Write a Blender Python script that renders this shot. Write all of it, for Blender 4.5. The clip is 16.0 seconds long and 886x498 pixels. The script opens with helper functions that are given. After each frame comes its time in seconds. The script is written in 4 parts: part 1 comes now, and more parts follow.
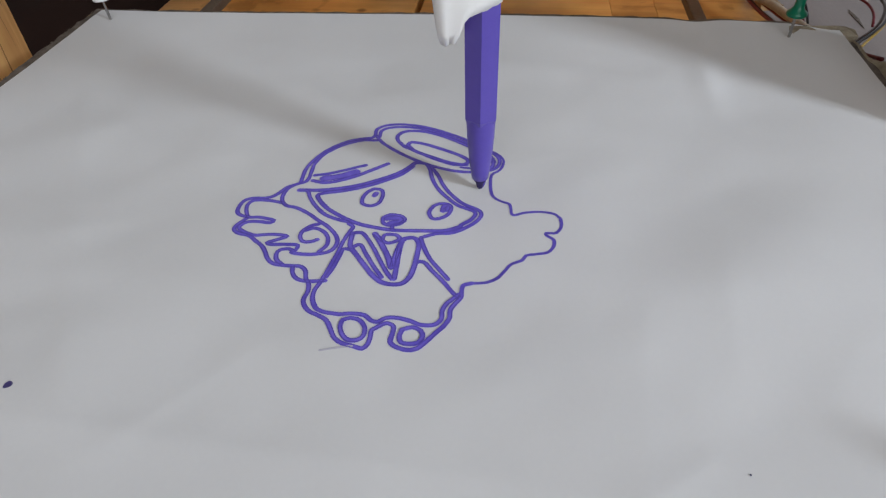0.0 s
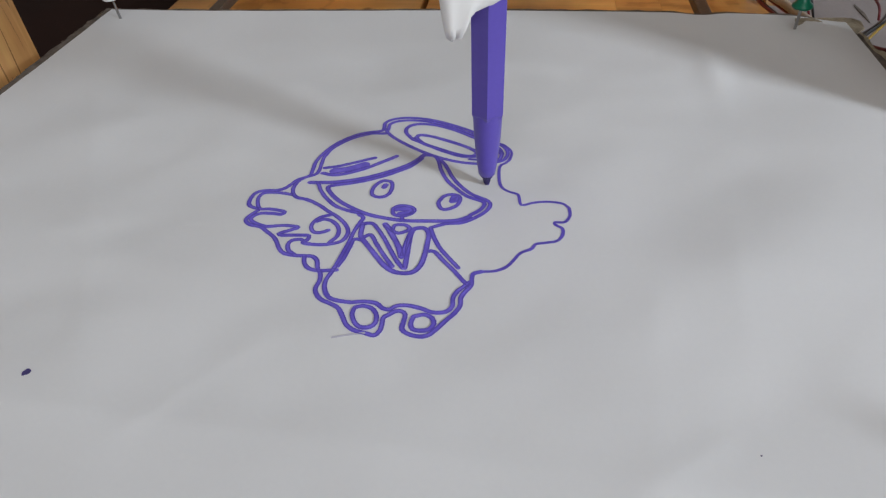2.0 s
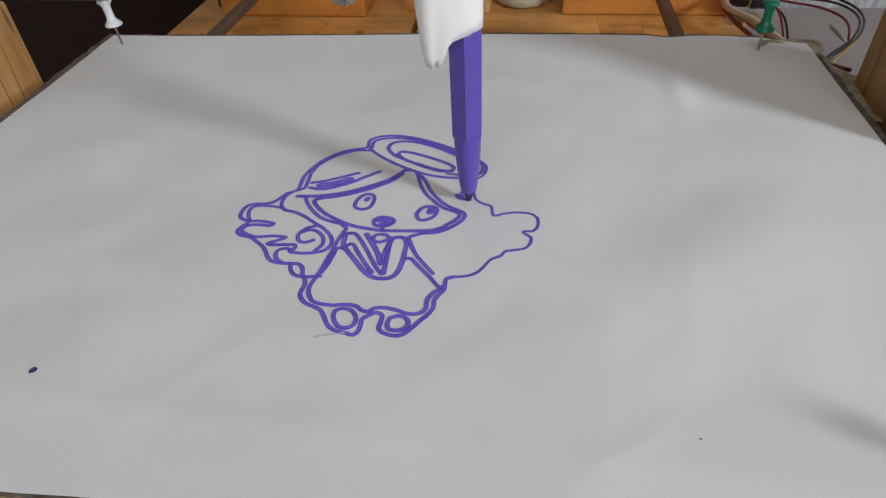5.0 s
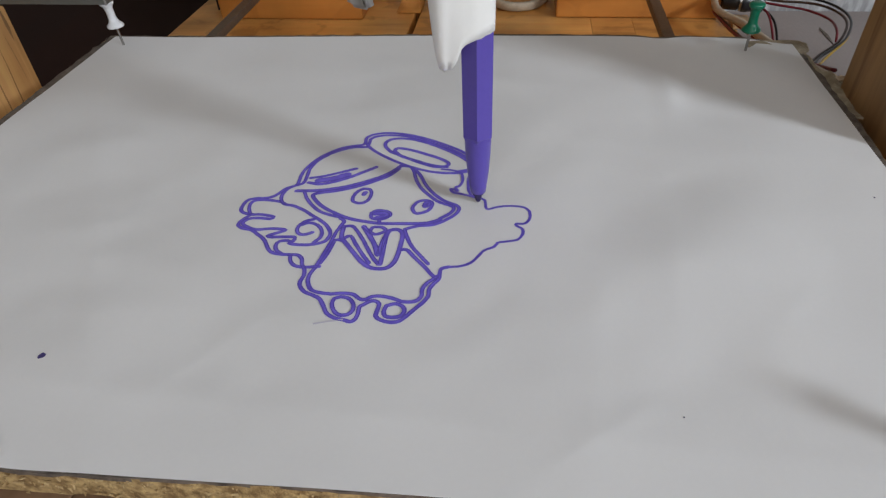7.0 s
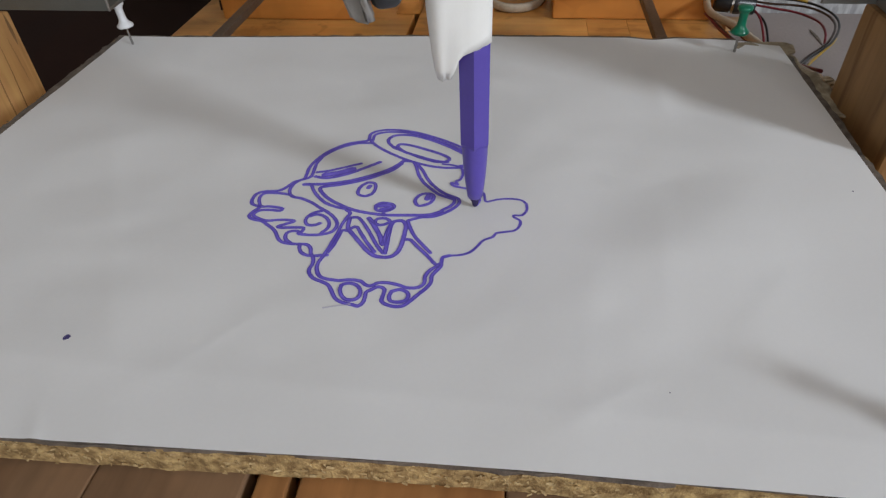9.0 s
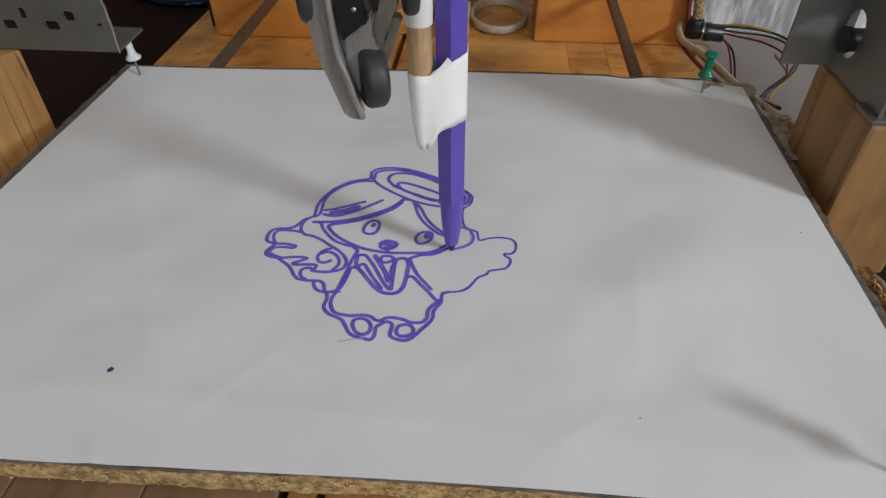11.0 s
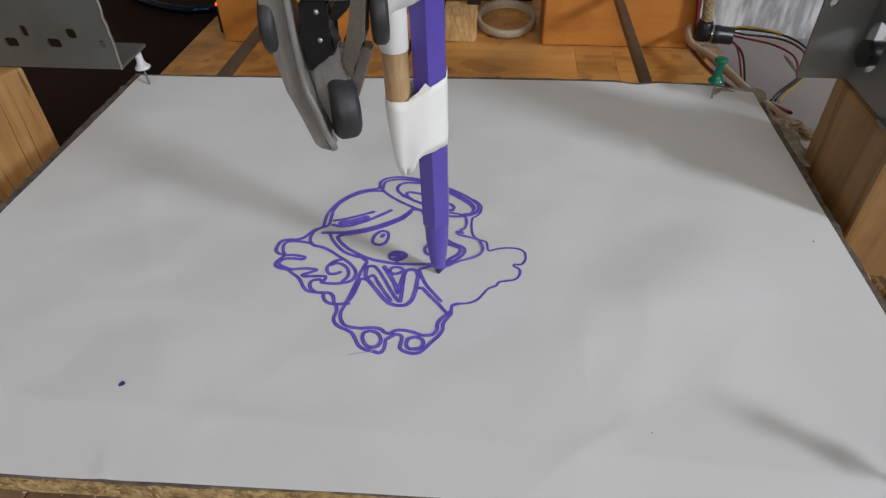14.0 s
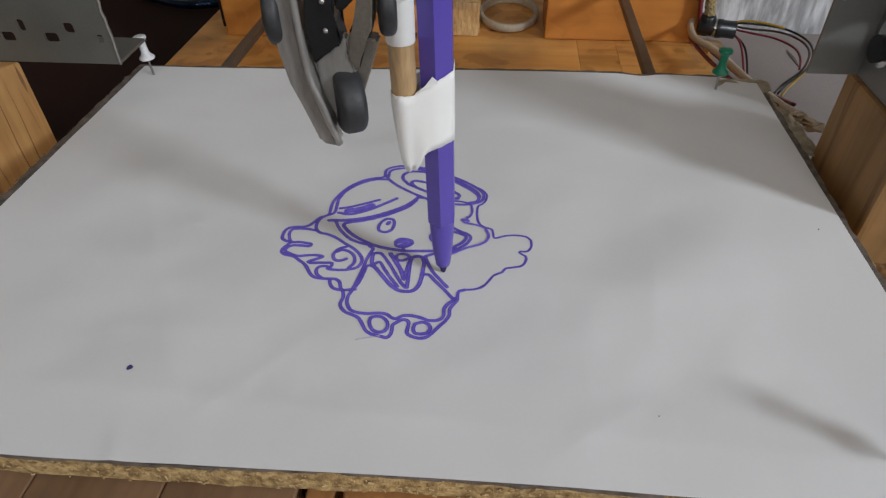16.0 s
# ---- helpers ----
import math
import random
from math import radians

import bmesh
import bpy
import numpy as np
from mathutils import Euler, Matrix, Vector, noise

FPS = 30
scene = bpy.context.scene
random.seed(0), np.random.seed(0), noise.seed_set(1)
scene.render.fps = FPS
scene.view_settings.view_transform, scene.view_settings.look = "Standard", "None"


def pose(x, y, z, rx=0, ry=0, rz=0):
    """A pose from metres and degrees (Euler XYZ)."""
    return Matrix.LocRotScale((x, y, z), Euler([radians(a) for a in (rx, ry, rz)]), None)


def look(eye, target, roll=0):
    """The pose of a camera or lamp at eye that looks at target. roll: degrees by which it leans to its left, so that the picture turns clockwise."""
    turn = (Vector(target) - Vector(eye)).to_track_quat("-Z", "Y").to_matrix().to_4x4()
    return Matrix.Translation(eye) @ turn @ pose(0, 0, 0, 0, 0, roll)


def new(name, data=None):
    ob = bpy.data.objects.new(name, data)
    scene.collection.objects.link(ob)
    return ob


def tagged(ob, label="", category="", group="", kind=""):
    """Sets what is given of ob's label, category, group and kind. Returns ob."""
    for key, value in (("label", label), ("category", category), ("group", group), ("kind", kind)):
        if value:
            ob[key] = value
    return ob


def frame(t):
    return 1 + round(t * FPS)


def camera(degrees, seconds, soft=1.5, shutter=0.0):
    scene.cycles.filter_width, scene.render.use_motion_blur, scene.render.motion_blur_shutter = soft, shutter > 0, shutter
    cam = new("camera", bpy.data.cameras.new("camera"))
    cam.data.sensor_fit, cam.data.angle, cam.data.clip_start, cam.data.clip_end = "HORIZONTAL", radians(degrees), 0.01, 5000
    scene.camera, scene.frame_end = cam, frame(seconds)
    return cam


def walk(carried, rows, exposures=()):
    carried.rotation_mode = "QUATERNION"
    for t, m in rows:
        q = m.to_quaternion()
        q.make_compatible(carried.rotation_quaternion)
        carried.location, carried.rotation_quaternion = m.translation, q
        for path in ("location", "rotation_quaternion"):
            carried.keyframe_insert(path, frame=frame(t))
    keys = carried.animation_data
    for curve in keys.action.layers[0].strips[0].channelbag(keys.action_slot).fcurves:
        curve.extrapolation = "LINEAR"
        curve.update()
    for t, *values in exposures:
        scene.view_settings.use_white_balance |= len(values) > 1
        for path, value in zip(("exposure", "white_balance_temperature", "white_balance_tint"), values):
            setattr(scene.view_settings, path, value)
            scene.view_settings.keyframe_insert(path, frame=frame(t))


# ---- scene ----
cam = camera(70.29, 16.0, soft=1.3)
PATH = [
    (0, 0.03053, -0.14023, 0.10220, 47.644, 1.262, 7.032),
    (0.5, 0.02828, -0.14099, 0.10238, 47.387, 1.192, 6.896),
    (1, 0.02706, -0.13850, 0.09928, 47.397, 1.758, 7.065),
    (1.5, 0.02834, -0.14118, 0.10059, 47.472, 1.822, 7.289),
    (2, 0.02971, -0.14338, 0.10099, 47.798, 1.842, 7.125),
    (2.5, 0.03086, -0.14165, 0.10101, 47.978, 1.904, 7.038),
    (3, 0.03158, -0.14128, 0.10028, 48.372, 1.883, 6.898),
    (3.5, 0.03290, -0.14501, 0.10315, 48.343, 1.966, 6.879),
    (4, 0.03466, -0.14823, 0.10476, 48.731, 2.163, 6.933),
    (6.5, 0.03879, -0.15833, 0.10869, 49.664, 2.012, 6.789),
    (7, 0.03872, -0.15933, 0.10779, 49.748, 2.001, 6.651),
    (7.5, 0.03911, -0.16045, 0.10901, 49.505, 1.993, 6.720),
    (8, 0.03875, -0.16270, 0.11039, 49.537, 2.005, 6.596),
    (10.3, 0.03852, -0.17228, 0.11671, 49.993, 1.454, 6.361),
    (10.5, 0.03882, -0.17228, 0.12249, 49.514, 1.400, 6.336),
    (11, 0.03325, -0.17676, 0.13591, 49.157, 0.256, 4.999),
    (11.5, 0.04477, -0.18022, 0.14321, 49.324, 0.457, 4.794),
    (12, 0.04090, -0.18359, 0.14524, 49.827, 0.732, 4.741),
    (12.5, 0.03737, -0.18159, 0.14288, 49.423, 1.043, 4.842),
    (13, 0.03459, -0.17797, 0.14110, 49.213, 0.994, 5.330),
    (13.5, 0.03417, -0.17516, 0.13859, 49.326, 1.095, 5.494),
    (14, 0.03251, -0.17411, 0.13827, 49.167, 0.906, 5.369),
    (14.5, 0.03393, -0.17364, 0.13724, 49.155, 1.142, 5.404),
    (15, 0.03228, -0.17705, 0.13596, 49.333, 1.025, 5.112),
    (15.5, 0.03184, -0.17763, 0.13700, 49.121, 1.021, 5.153),
    (16, 0.03060, -0.17718, 0.13558, 49.078, 0.797, 5.398),
]
walk(cam, [(t, pose(x, y, z, rx, ry, rz)) for t, x, y, z, rx, ry, rz in PATH],
     exposures=[(0, 0.37, 5985, 10), (2.5, 0.40, 6065, 10), (4, 0.40, 6110, 10), (8, 0.26, 6165, 10), (10.5, 0.27, 6180, 10), (12.5, 0.30, 6175, 10), (14.5, 0.31, 6165, 10), (16, 0.235, 6165, 10)])


# ---------------------------------------------------------------- light
import mathutils


def area_lamp(name, eye, target, w, h, watts, colour):
    lamp = bpy.data.lights.new(name, "AREA")
    lamp.shape, lamp.size, lamp.size_y, lamp.energy, lamp.color = "RECTANGLE", w, h, watts, colour
    ob = new(name, lamp)
    ob.matrix_world = look(eye, target)
    return ob


world = bpy.data.worlds.new("sky")
world.use_nodes = True
scene.world = world
sky = world.node_tree.nodes.new("ShaderNodeTexSky")
sky.sky_type, sky.sun_disc, sky.sun_elevation, sky.sun_rotation = "NISHITA", False, radians(28), radians(118)
world.node_tree.links.new(sky.outputs[0], world.node_tree.nodes["Background"].inputs[0])
world.node_tree.nodes["Background"].inputs[1].default_value = 0.1
area_lamp("window_light_side", (1.23, -0.71, 0.64), (0, 0, 0), 0.25, 0.28, 10.5, (0.92, 0.97, 1.0))
# Added warm fill lamp, aimed up at the ceiling; no real window stands there.
area_lamp("fill_light_front", (0.30, -1.78, 0.95), (0.25, -0.8, 1.22), 1.5, 1.2, 13.2, (1.0, 0.92, 0.80))


# ---------------------------------------------------------------- materials
def material(name, colour, rough=0.6, metal=0.0, colour2=None, scale=60.0, stretch=(1, 1, 1), bump=0.1, fine=600.0,
             spread=0.5, distort=0.0, coat=0.0, island=0.0, grain=0.25):
    m = bpy.data.materials.new(name)
    m.use_nodes = True
    nt = m.node_tree
    n, l = nt.nodes, nt.links
    b = n["Principled BSDF"]
    b.inputs["Metallic"].default_value = metal
    b.inputs["Coat Weight"].default_value = coat
    co = n.new("ShaderNodeTexCoord")
    mp = n.new("ShaderNodeMapping")
    mp.inputs["Scale"].default_value = stretch
    l.new(co.outputs["Object"], mp.inputs["Vector"])
    big = n.new("ShaderNodeTexNoise")
    big.inputs["Scale"].default_value, big.inputs["Detail"].default_value = scale, 5
    big.inputs["Distortion"].default_value = distort
    l.new(mp.outputs[0], big.inputs["Vector"])
    small = n.new("ShaderNodeTexNoise")
    small.inputs["Scale"].default_value, small.inputs["Detail"].default_value = fine, 4
    l.new(mp.outputs[0], small.inputs["Vector"])
    ramp = n.new("ShaderNodeValToRGB")
    ramp.color_ramp.elements[0].position, ramp.color_ramp.elements[1].position = 0.5 - spread / 2, 0.5 + spread / 2
    c2 = colour2 or tuple(c * 0.82 for c in colour)
    ramp.color_ramp.elements[0].color, ramp.color_ramp.elements[1].color = (*c2, 1), (*colour, 1)
    l.new(big.outputs["Fac"], ramp.inputs[0])
    mix = n.new("ShaderNodeMix")
    mix.data_type, mix.blend_type = "RGBA", "OVERLAY"
    mix.inputs["Factor"].default_value = grain
    l.new(ramp.outputs[0], mix.inputs["A"])
    l.new(small.outputs["Fac"], mix.inputs["B"])
    last = mix.outputs["Result"]
    if island:
        info = n.new("ShaderNodeObjectInfo")
        rng = n.new("ShaderNodeMapRange")
        rng.inputs["To Min"].default_value, rng.inputs["To Max"].default_value = 1 - island, 1 + island
        l.new(info.outputs["Random"], rng.inputs["Value"])
        hsv = n.new("ShaderNodeHueSaturation")
        l.new(rng.outputs[0], hsv.inputs["Value"])
        l.new(last, hsv.inputs["Color"])
        last = hsv.outputs[0]
    l.new(last, b.inputs["Base Color"])
    rr = n.new("ShaderNodeMapRange")
    rr.inputs["To Min"].default_value, rr.inputs["To Max"].default_value = max(rough - 0.1, 0.04), min(rough + 0.1, 1)
    l.new(big.outputs["Fac"], rr.inputs["Value"])
    l.new(rr.outputs[0], b.inputs["Roughness"])
    if bump:
        bp = n.new("ShaderNodeBump")
        bp.inputs["Strength"].default_value, bp.inputs["Distance"].default_value = bump, 0.0006
        l.new(small.outputs["Fac"], bp.inputs["Height"])
        l.new(bp.outputs[0], b.inputs["Normal"])
    return m


def wood(name, light, dark, along="y", scale=26.0, rough=0.55, knots=0.0, coat=0.0, fibres=0.45, stained=0.62, blotch=0.0, fleck=0.0, vary=0.0):
    """Sawn wood: long grain bands along one axis, fine fibres, a few knots, blotches and short dark flecks."""
    m = bpy.data.materials.new(name)
    m.use_nodes = True
    nt = m.node_tree
    n, l = nt.nodes, nt.links
    b = n["Principled BSDF"]
    b.inputs["Coat Weight"].default_value = coat
    b.inputs["Coat Roughness"].default_value = 0.35
    co = n.new("ShaderNodeTexCoord")
    info = n.new("ShaderNodeObjectInfo")
    add = n.new("ShaderNodeVectorMath")
    l.new(co.outputs["Object"], add.inputs[0])
    l.new(info.outputs["Random"], add.inputs[1])
    s = {"x": (0.09, 1, 1), "y": (1, 0.09, 1), "z": (1, 1, 0.09)}[along]
    mp = n.new("ShaderNodeMapping")
    mp.inputs["Scale"].default_value = s
    l.new(add.outputs[0], mp.inputs["Vector"])
    band = n.new("ShaderNodeTexNoise")
    band.inputs["Scale"].default_value, band.inputs["Detail"].default_value, band.inputs["Distortion"].default_value = scale * 4, 3, 1.2
    l.new(mp.outputs[0], band.inputs["Vector"])
    fibre = n.new("ShaderNodeTexNoise")
    fibre.inputs["Scale"].default_value, fibre.inputs["Detail"].default_value = scale * 40, 5
    l.new(mp.outputs[0], fibre.inputs["Vector"])
    stain = n.new("ShaderNodeTexNoise")
    stain.inputs["Scale"].default_value, stain.inputs["Detail"].default_value = 22, 4
    l.new(add.outputs[0], stain.inputs["Vector"])
    ramp = n.new("ShaderNodeValToRGB")
    e = ramp.color_ramp.elements
    e[0].position, e[1].position = 0.33, 0.62
    e[0].color, e[1].color = (*dark, 1), (*light, 1)
    l.new(band.outputs["Fac"], ramp.inputs[0])
    mx = n.new("ShaderNodeMix")
    mx.data_type, mx.blend_type = "RGBA", "OVERLAY"
    mx.inputs["Factor"].default_value = fibres
    l.new(ramp.outputs[0], mx.inputs["A"])
    l.new(fibre.outputs["Fac"], mx.inputs["B"])
    st = n.new("ShaderNodeMapRange")
    st.inputs["From Min"].default_value, st.inputs["From Max"].default_value = 0.3, 0.55
    st.inputs["To Min"].default_value, st.inputs["To Max"].default_value = stained, 1.0
    l.new(stain.outputs["Fac"], st.inputs["Value"])
    hsv = n.new("ShaderNodeHueSaturation")
    each = n.new("ShaderNodeMapRange")
    each.inputs["To Min"].default_value, each.inputs["To Max"].default_value = 1 - vary, 1 + vary
    l.new(info.outputs["Random"], each.inputs["Value"])
    tone = n.new("ShaderNodeMath")
    tone.operation = "MULTIPLY"
    l.new(st.outputs[0], tone.inputs[0])
    l.new(each.outputs[0], tone.inputs[1])
    l.new(tone.outputs[0], hsv.inputs["Value"])
    l.new(mx.outputs["Result"], hsv.inputs["Color"])
    last = hsv.outputs[0]
    if knots:
        vor = n.new("ShaderNodeTexVoronoi")
        vor.inputs["Scale"].default_value = knots
        l.new(add.outputs[0], vor.inputs["Vector"])
        kr = n.new("ShaderNodeValToRGB")
        kr.color_ramp.elements[0].position, kr.color_ramp.elements[1].position = 0.05, 0.14
        kr.color_ramp.elements[0].color, kr.color_ramp.elements[1].color = (0.25, 0.16, 0.1, 1), (1, 1, 1, 1)
        l.new(vor.outputs["Distance"], kr.inputs[0])
        mk = n.new("ShaderNodeMix")
        mk.data_type, mk.blend_type = "RGBA", "MULTIPLY"
        mk.inputs["Factor"].default_value = 0.8
        l.new(last, mk.inputs["A"])
        l.new(kr.outputs[0], mk.inputs["B"])
        last = mk.outputs["Result"]
    for amount, source, size, lo, hi in ((blotch, add, 38, 0.53, 0.6), (fleck, mp, scale * 14, 0.57, 0.66)):
        if amount:
            spot = n.new("ShaderNodeTexNoise")
            spot.inputs["Scale"].default_value, spot.inputs["Detail"].default_value, spot.inputs["Distortion"].default_value = size, 6, 0.6
            l.new(source.outputs[0], spot.inputs["Vector"])
            sr = n.new("ShaderNodeMapRange")
            sr.inputs["From Min"].default_value, sr.inputs["From Max"].default_value = lo, hi
            sr.inputs["To Max"].default_value = amount
            l.new(spot.outputs["Fac"], sr.inputs["Value"])
            ms = n.new("ShaderNodeMix")
            ms.data_type, ms.blend_type = "RGBA", "MULTIPLY"
            l.new(sr.outputs[0], ms.inputs["Factor"])
            l.new(last, ms.inputs["A"])
            ms.inputs["B"].default_value = (0.42, 0.30, 0.2, 1)
            last = ms.outputs["Result"]
    l.new(last, b.inputs["Base Color"])
    b.inputs["Roughness"].default_value = rough
    bp = n.new("ShaderNodeBump")
    bp.inputs["Strength"].default_value, bp.inputs["Distance"].default_value = 0.25, 0.0005
    l.new(fibre.outputs["Fac"], bp.inputs["Height"])
    l.new(bp.outputs[0], b.inputs["Normal"])
    return m


PAPER = material("white_paper", (0.80, 0.795, 0.805), 0.7, colour2=(0.775, 0.77, 0.78), scale=25, fine=900, bump=0.012, grain=0.05)
TAPE = material("white_paper_tape", (0.88, 0.87, 0.85), 0.6, colour2=(0.83, 0.82, 0.80), scale=90, fine=1500, bump=0.03, grain=0.06)
INK = material("purple_felt_ink", (0.255, 0.195, 0.84), 0.55, colour2=(0.15, 0.105, 0.65), scale=230, fine=2500, bump=0.03, spread=0.35)
INKEDGE = material("dark_purple_ink_edge", (0.165, 0.12, 0.66), 0.6, colour2=(0.10, 0.068, 0.48), scale=160, fine=2500, bump=0.03, spread=0.35)
PEN = material("purple_pen_plastic", (0.105, 0.072, 0.41), 0.36, colour2=(0.095, 0.064, 0.385), scale=60, fine=900, bump=0.008, grain=0.06)
DARKINK = material("dried_dark_ink", (0.075, 0.06, 0.22), 0.7, scale=500, bump=0.0)
FRONTWOOD = wood("dull_brown_board", (0.25, 0.145, 0.078), (0.17, 0.09, 0.045), "y", 8, 0.6, fibres=0.3, vary=0.12)
FRONTORANGE = wood("orange_brown_slat", (0.40, 0.19, 0.065), (0.28, 0.12, 0.038), "y", 8, 0.55, fibres=0.3, fleck=0.3)
FLAKE = material("pale_wood_flakes", (0.60, 0.45, 0.24), 0.85, colour2=(0.27, 0.17, 0.065), scale=600, bump=0.3, fine=1500)
NIB = material("dark_ink_soaked_felt", (0.03, 0.018, 0.11), 0.8, scale=500, fine=2500, bump=0.3)
PINE = wood("pale_pine", (0.66, 0.37, 0.135), (0.50, 0.25, 0.08), "z", 9, 0.55, fibres=0.3, stained=0.8, fleck=0.45)
PINE_BROWN = wood("brown_pine", (0.36, 0.205, 0.082), (0.235, 0.125, 0.045), "z", 7, 0.55, fibres=0.3, fleck=0.6)
PLANK = wood("orange_varnished_plank", (0.80, 0.42, 0.12), (0.66, 0.31, 0.075), "x", 5, 0.45, knots=34, coat=0.1, fibres=0.25, stained=0.72, blotch=0.42, fleck=0.25, vary=0.07)
BLOCK = wood("orange_wood_block", (0.67, 0.275, 0.054), (0.58, 0.22, 0.038), "x", 5, 0.5, fibres=0.15, stained=0.82, blotch=0.18)
STICK = wood("bamboo_stick", (0.56, 0.37, 0.19), (0.44, 0.27, 0.12), "z", 30, 0.5)
ENDGRAIN = material("rough_end_grain", (0.74, 0.50, 0.23), 0.8, colour2=(0.40, 0.22, 0.08), scale=420, stretch=(1, 1, 0.2), bump=0.7, fine=1200)
CHIP = material("particle_board", (0.54, 0.38, 0.17), 0.85, colour2=(0.20, 0.12, 0.045), scale=380, bump=0.8, fine=1500, spread=0.3)
HARD = material("dark_hardboard", (0.21, 0.17, 0.14), 0.85, colour2=(0.06, 0.047, 0.038), scale=260, bump=0.6, fine=1400)
CARD = material("torn_cardboard", (0.50, 0.43, 0.31), 0.9, colour2=(0.22, 0.175, 0.12), scale=220, bump=0.5, fine=1100)
ZINC = material("galvanised_steel", (0.205, 0.21, 0.195), 0.42, 0.6, colour2=(0.165, 0.169, 0.158), scale=60, bump=0.03, fine=900, grain=0.08)
DULLZINC = material("dull_dark_zinc", (0.215, 0.213, 0.203), 0.36, 0.45, colour2=(0.165, 0.163, 0.156), scale=25, bump=0.02, fine=900, grain=0.06)
FADED = material("faded_ink_smear", (0.52, 0.50, 0.62), 0.7, colour2=(0.68, 0.66, 0.73), scale=300, bump=0.0)
STEEL = material("grey_steel", (0.42, 0.405, 0.39), 0.34, 0.55, colour2=(0.32, 0.305, 0.29), scale=120, stretch=(1, 1, 0.3), bump=0.06, fine=1200)
DARKSTEEL = material("darkened_steel", (0.25, 0.222, 0.19), 0.38, 0.6, scale=120, bump=0.06, fine=1200)
REDWOOD = wood("reddish_brown_wood", (0.40, 0.15, 0.05), (0.26, 0.09, 0.03), "z", 9, 0.5)
TRIM = material("brown_rough_edging", (0.32, 0.17, 0.055), 0.85, colour2=(0.12, 0.06, 0.025), scale=220, bump=0.8, fine=900, spread=0.4)
PIPING = material("pale_frayed_piping", (0.36, 0.25, 0.17), 0.9, colour2=(0.20, 0.12, 0.07), scale=400, bump=0.8, fine=1200)
ROD = material("brown_grey_rod", (0.16, 0.12, 0.09), 0.45, 0.4, colour2=(0.10, 0.075, 0.055), scale=120, bump=0.1)
RUBBER = material("black_rubber", (0.035, 0.036, 0.04), 0.55, colour2=(0.022, 0.022, 0.024), scale=150, bump=0.2)
BLACK = material("black_plastic", (0.012, 0.012, 0.014), 0.35, scale=150, bump=0.05)
WHITEPIN = material("white_pin_plastic", (0.78, 0.78, 0.80), 0.3, colour2=(0.72, 0.72, 0.74), scale=200, bump=0.0)
GREENPIN = material("green_pin_plastic", (0.005, 0.17, 0.09), 0.3, colour2=(0.004, 0.13, 0.07), scale=200, bump=0.0)
BLUEPIN = material("blue_pin_plastic", (0.008, 0.19, 0.60), 0.22, colour2=(0.006, 0.16, 0.54), scale=200, bump=0.0)
NEEDLE = material("pin_needle_steel", (0.42, 0.41, 0.40), 0.25, 1.0, scale=400, bump=0.0)
CREAM = material("cream_cable_sheath", (0.55, 0.47, 0.36), 0.55, colour2=(0.46, 0.38, 0.28), scale=120, bump=0.15)
FRAYED = material("frayed_cream_paper", (0.84, 0.75, 0.59), 0.8, colour2=(0.62, 0.52, 0.38), scale=160, bump=0.2)
REDWIRE = material("red_wire", (0.18, 0.018, 0.03), 0.4, scale=200, bump=0.0)
YELLOWWIRE = material("yellow_wire", (0.40, 0.25, 0.02), 0.4, scale=200, bump=0.0)
BROWNWIRE = material("dark_brown_wire", (0.05, 0.025, 0.015), 0.4, scale=200, bump=0.0)
GOLD = material("golden_thread", (0.66, 0.43, 0.15), 0.45, 0.2, colour2=(0.34, 0.19, 0.05), scale=300, bump=0.2)
WHITEWASH = material("whitewashed_board", (0.62, 0.63, 0.65), 0.7, colour2=(0.30, 0.30, 0.31), scale=95, stretch=(1, 1, 0.22), bump=0.35, fine=500, spread=0.22, distort=0.8)
GREYTOP = material("pale_grey_painted_top", (0.30, 0.265, 0.255), 0.6, colour2=(0.22, 0.19, 0.182), scale=14, stretch=(1, 0.4, 1), bump=0.03, grain=0.1)
BENCH = material("dark_brown_bench", (0.024, 0.0075, 0.0045), 0.85, colour2=(0.012, 0.004, 0.003), scale=14, stretch=(1, 0.2, 1), bump=0.1)
BENCH.node_tree.nodes["Principled BSDF"].inputs["Specular IOR Level"].default_value = 0.22
WALLPAINT = material("warm_wall", (0.50, 0.46, 0.41), 0.9, colour2=(0.45, 0.41, 0.36), scale=3, bump=0.1, fine=90)
CEILPAINT = material("white_ceiling", (0.75, 0.74, 0.72), 0.9, scale=3, bump=0.1, fine=90)
FLOORWOOD = wood("brown_floor", (0.20, 0.11, 0.06), (0.12, 0.06, 0.03), "y", 6, 0.5)
RING = material("cream_plastic_ring", (0.50, 0.43, 0.33), 0.5, colour2=(0.38, 0.32, 0.24), scale=120, bump=0.1)
BLUEGLOSS = material("glossy_dark_blue_cable", (0.004, 0.007, 0.018), 0.16, scale=120, bump=0.0)
BLUEGLOSS.node_tree.nodes["Principled BSDF"].inputs["Specular Tint"].default_value = (0.3, 0.55, 1.0, 1)
GRAINLINE = wood("dark_resin_line", (0.38, 0.20, 0.075), (0.28, 0.135, 0.048), "z", 15, 0.6)
BRAID = material("braided_sheath", (0.50, 0.40, 0.21), 0.7, colour2=(0.22, 0.15, 0.06), scale=500, bump=0.2)
MAROON = material("dark_maroon_plastic", (0.035, 0.008, 0.009), 0.4, scale=150, bump=0.05)
LED = bpy.data.materials.new("red_indicator_glow")
LED.use_nodes = True
LED.node_tree.nodes["Principled BSDF"].inputs["Base Color"].default_value = (0.6, 0.02, 0.01, 1)
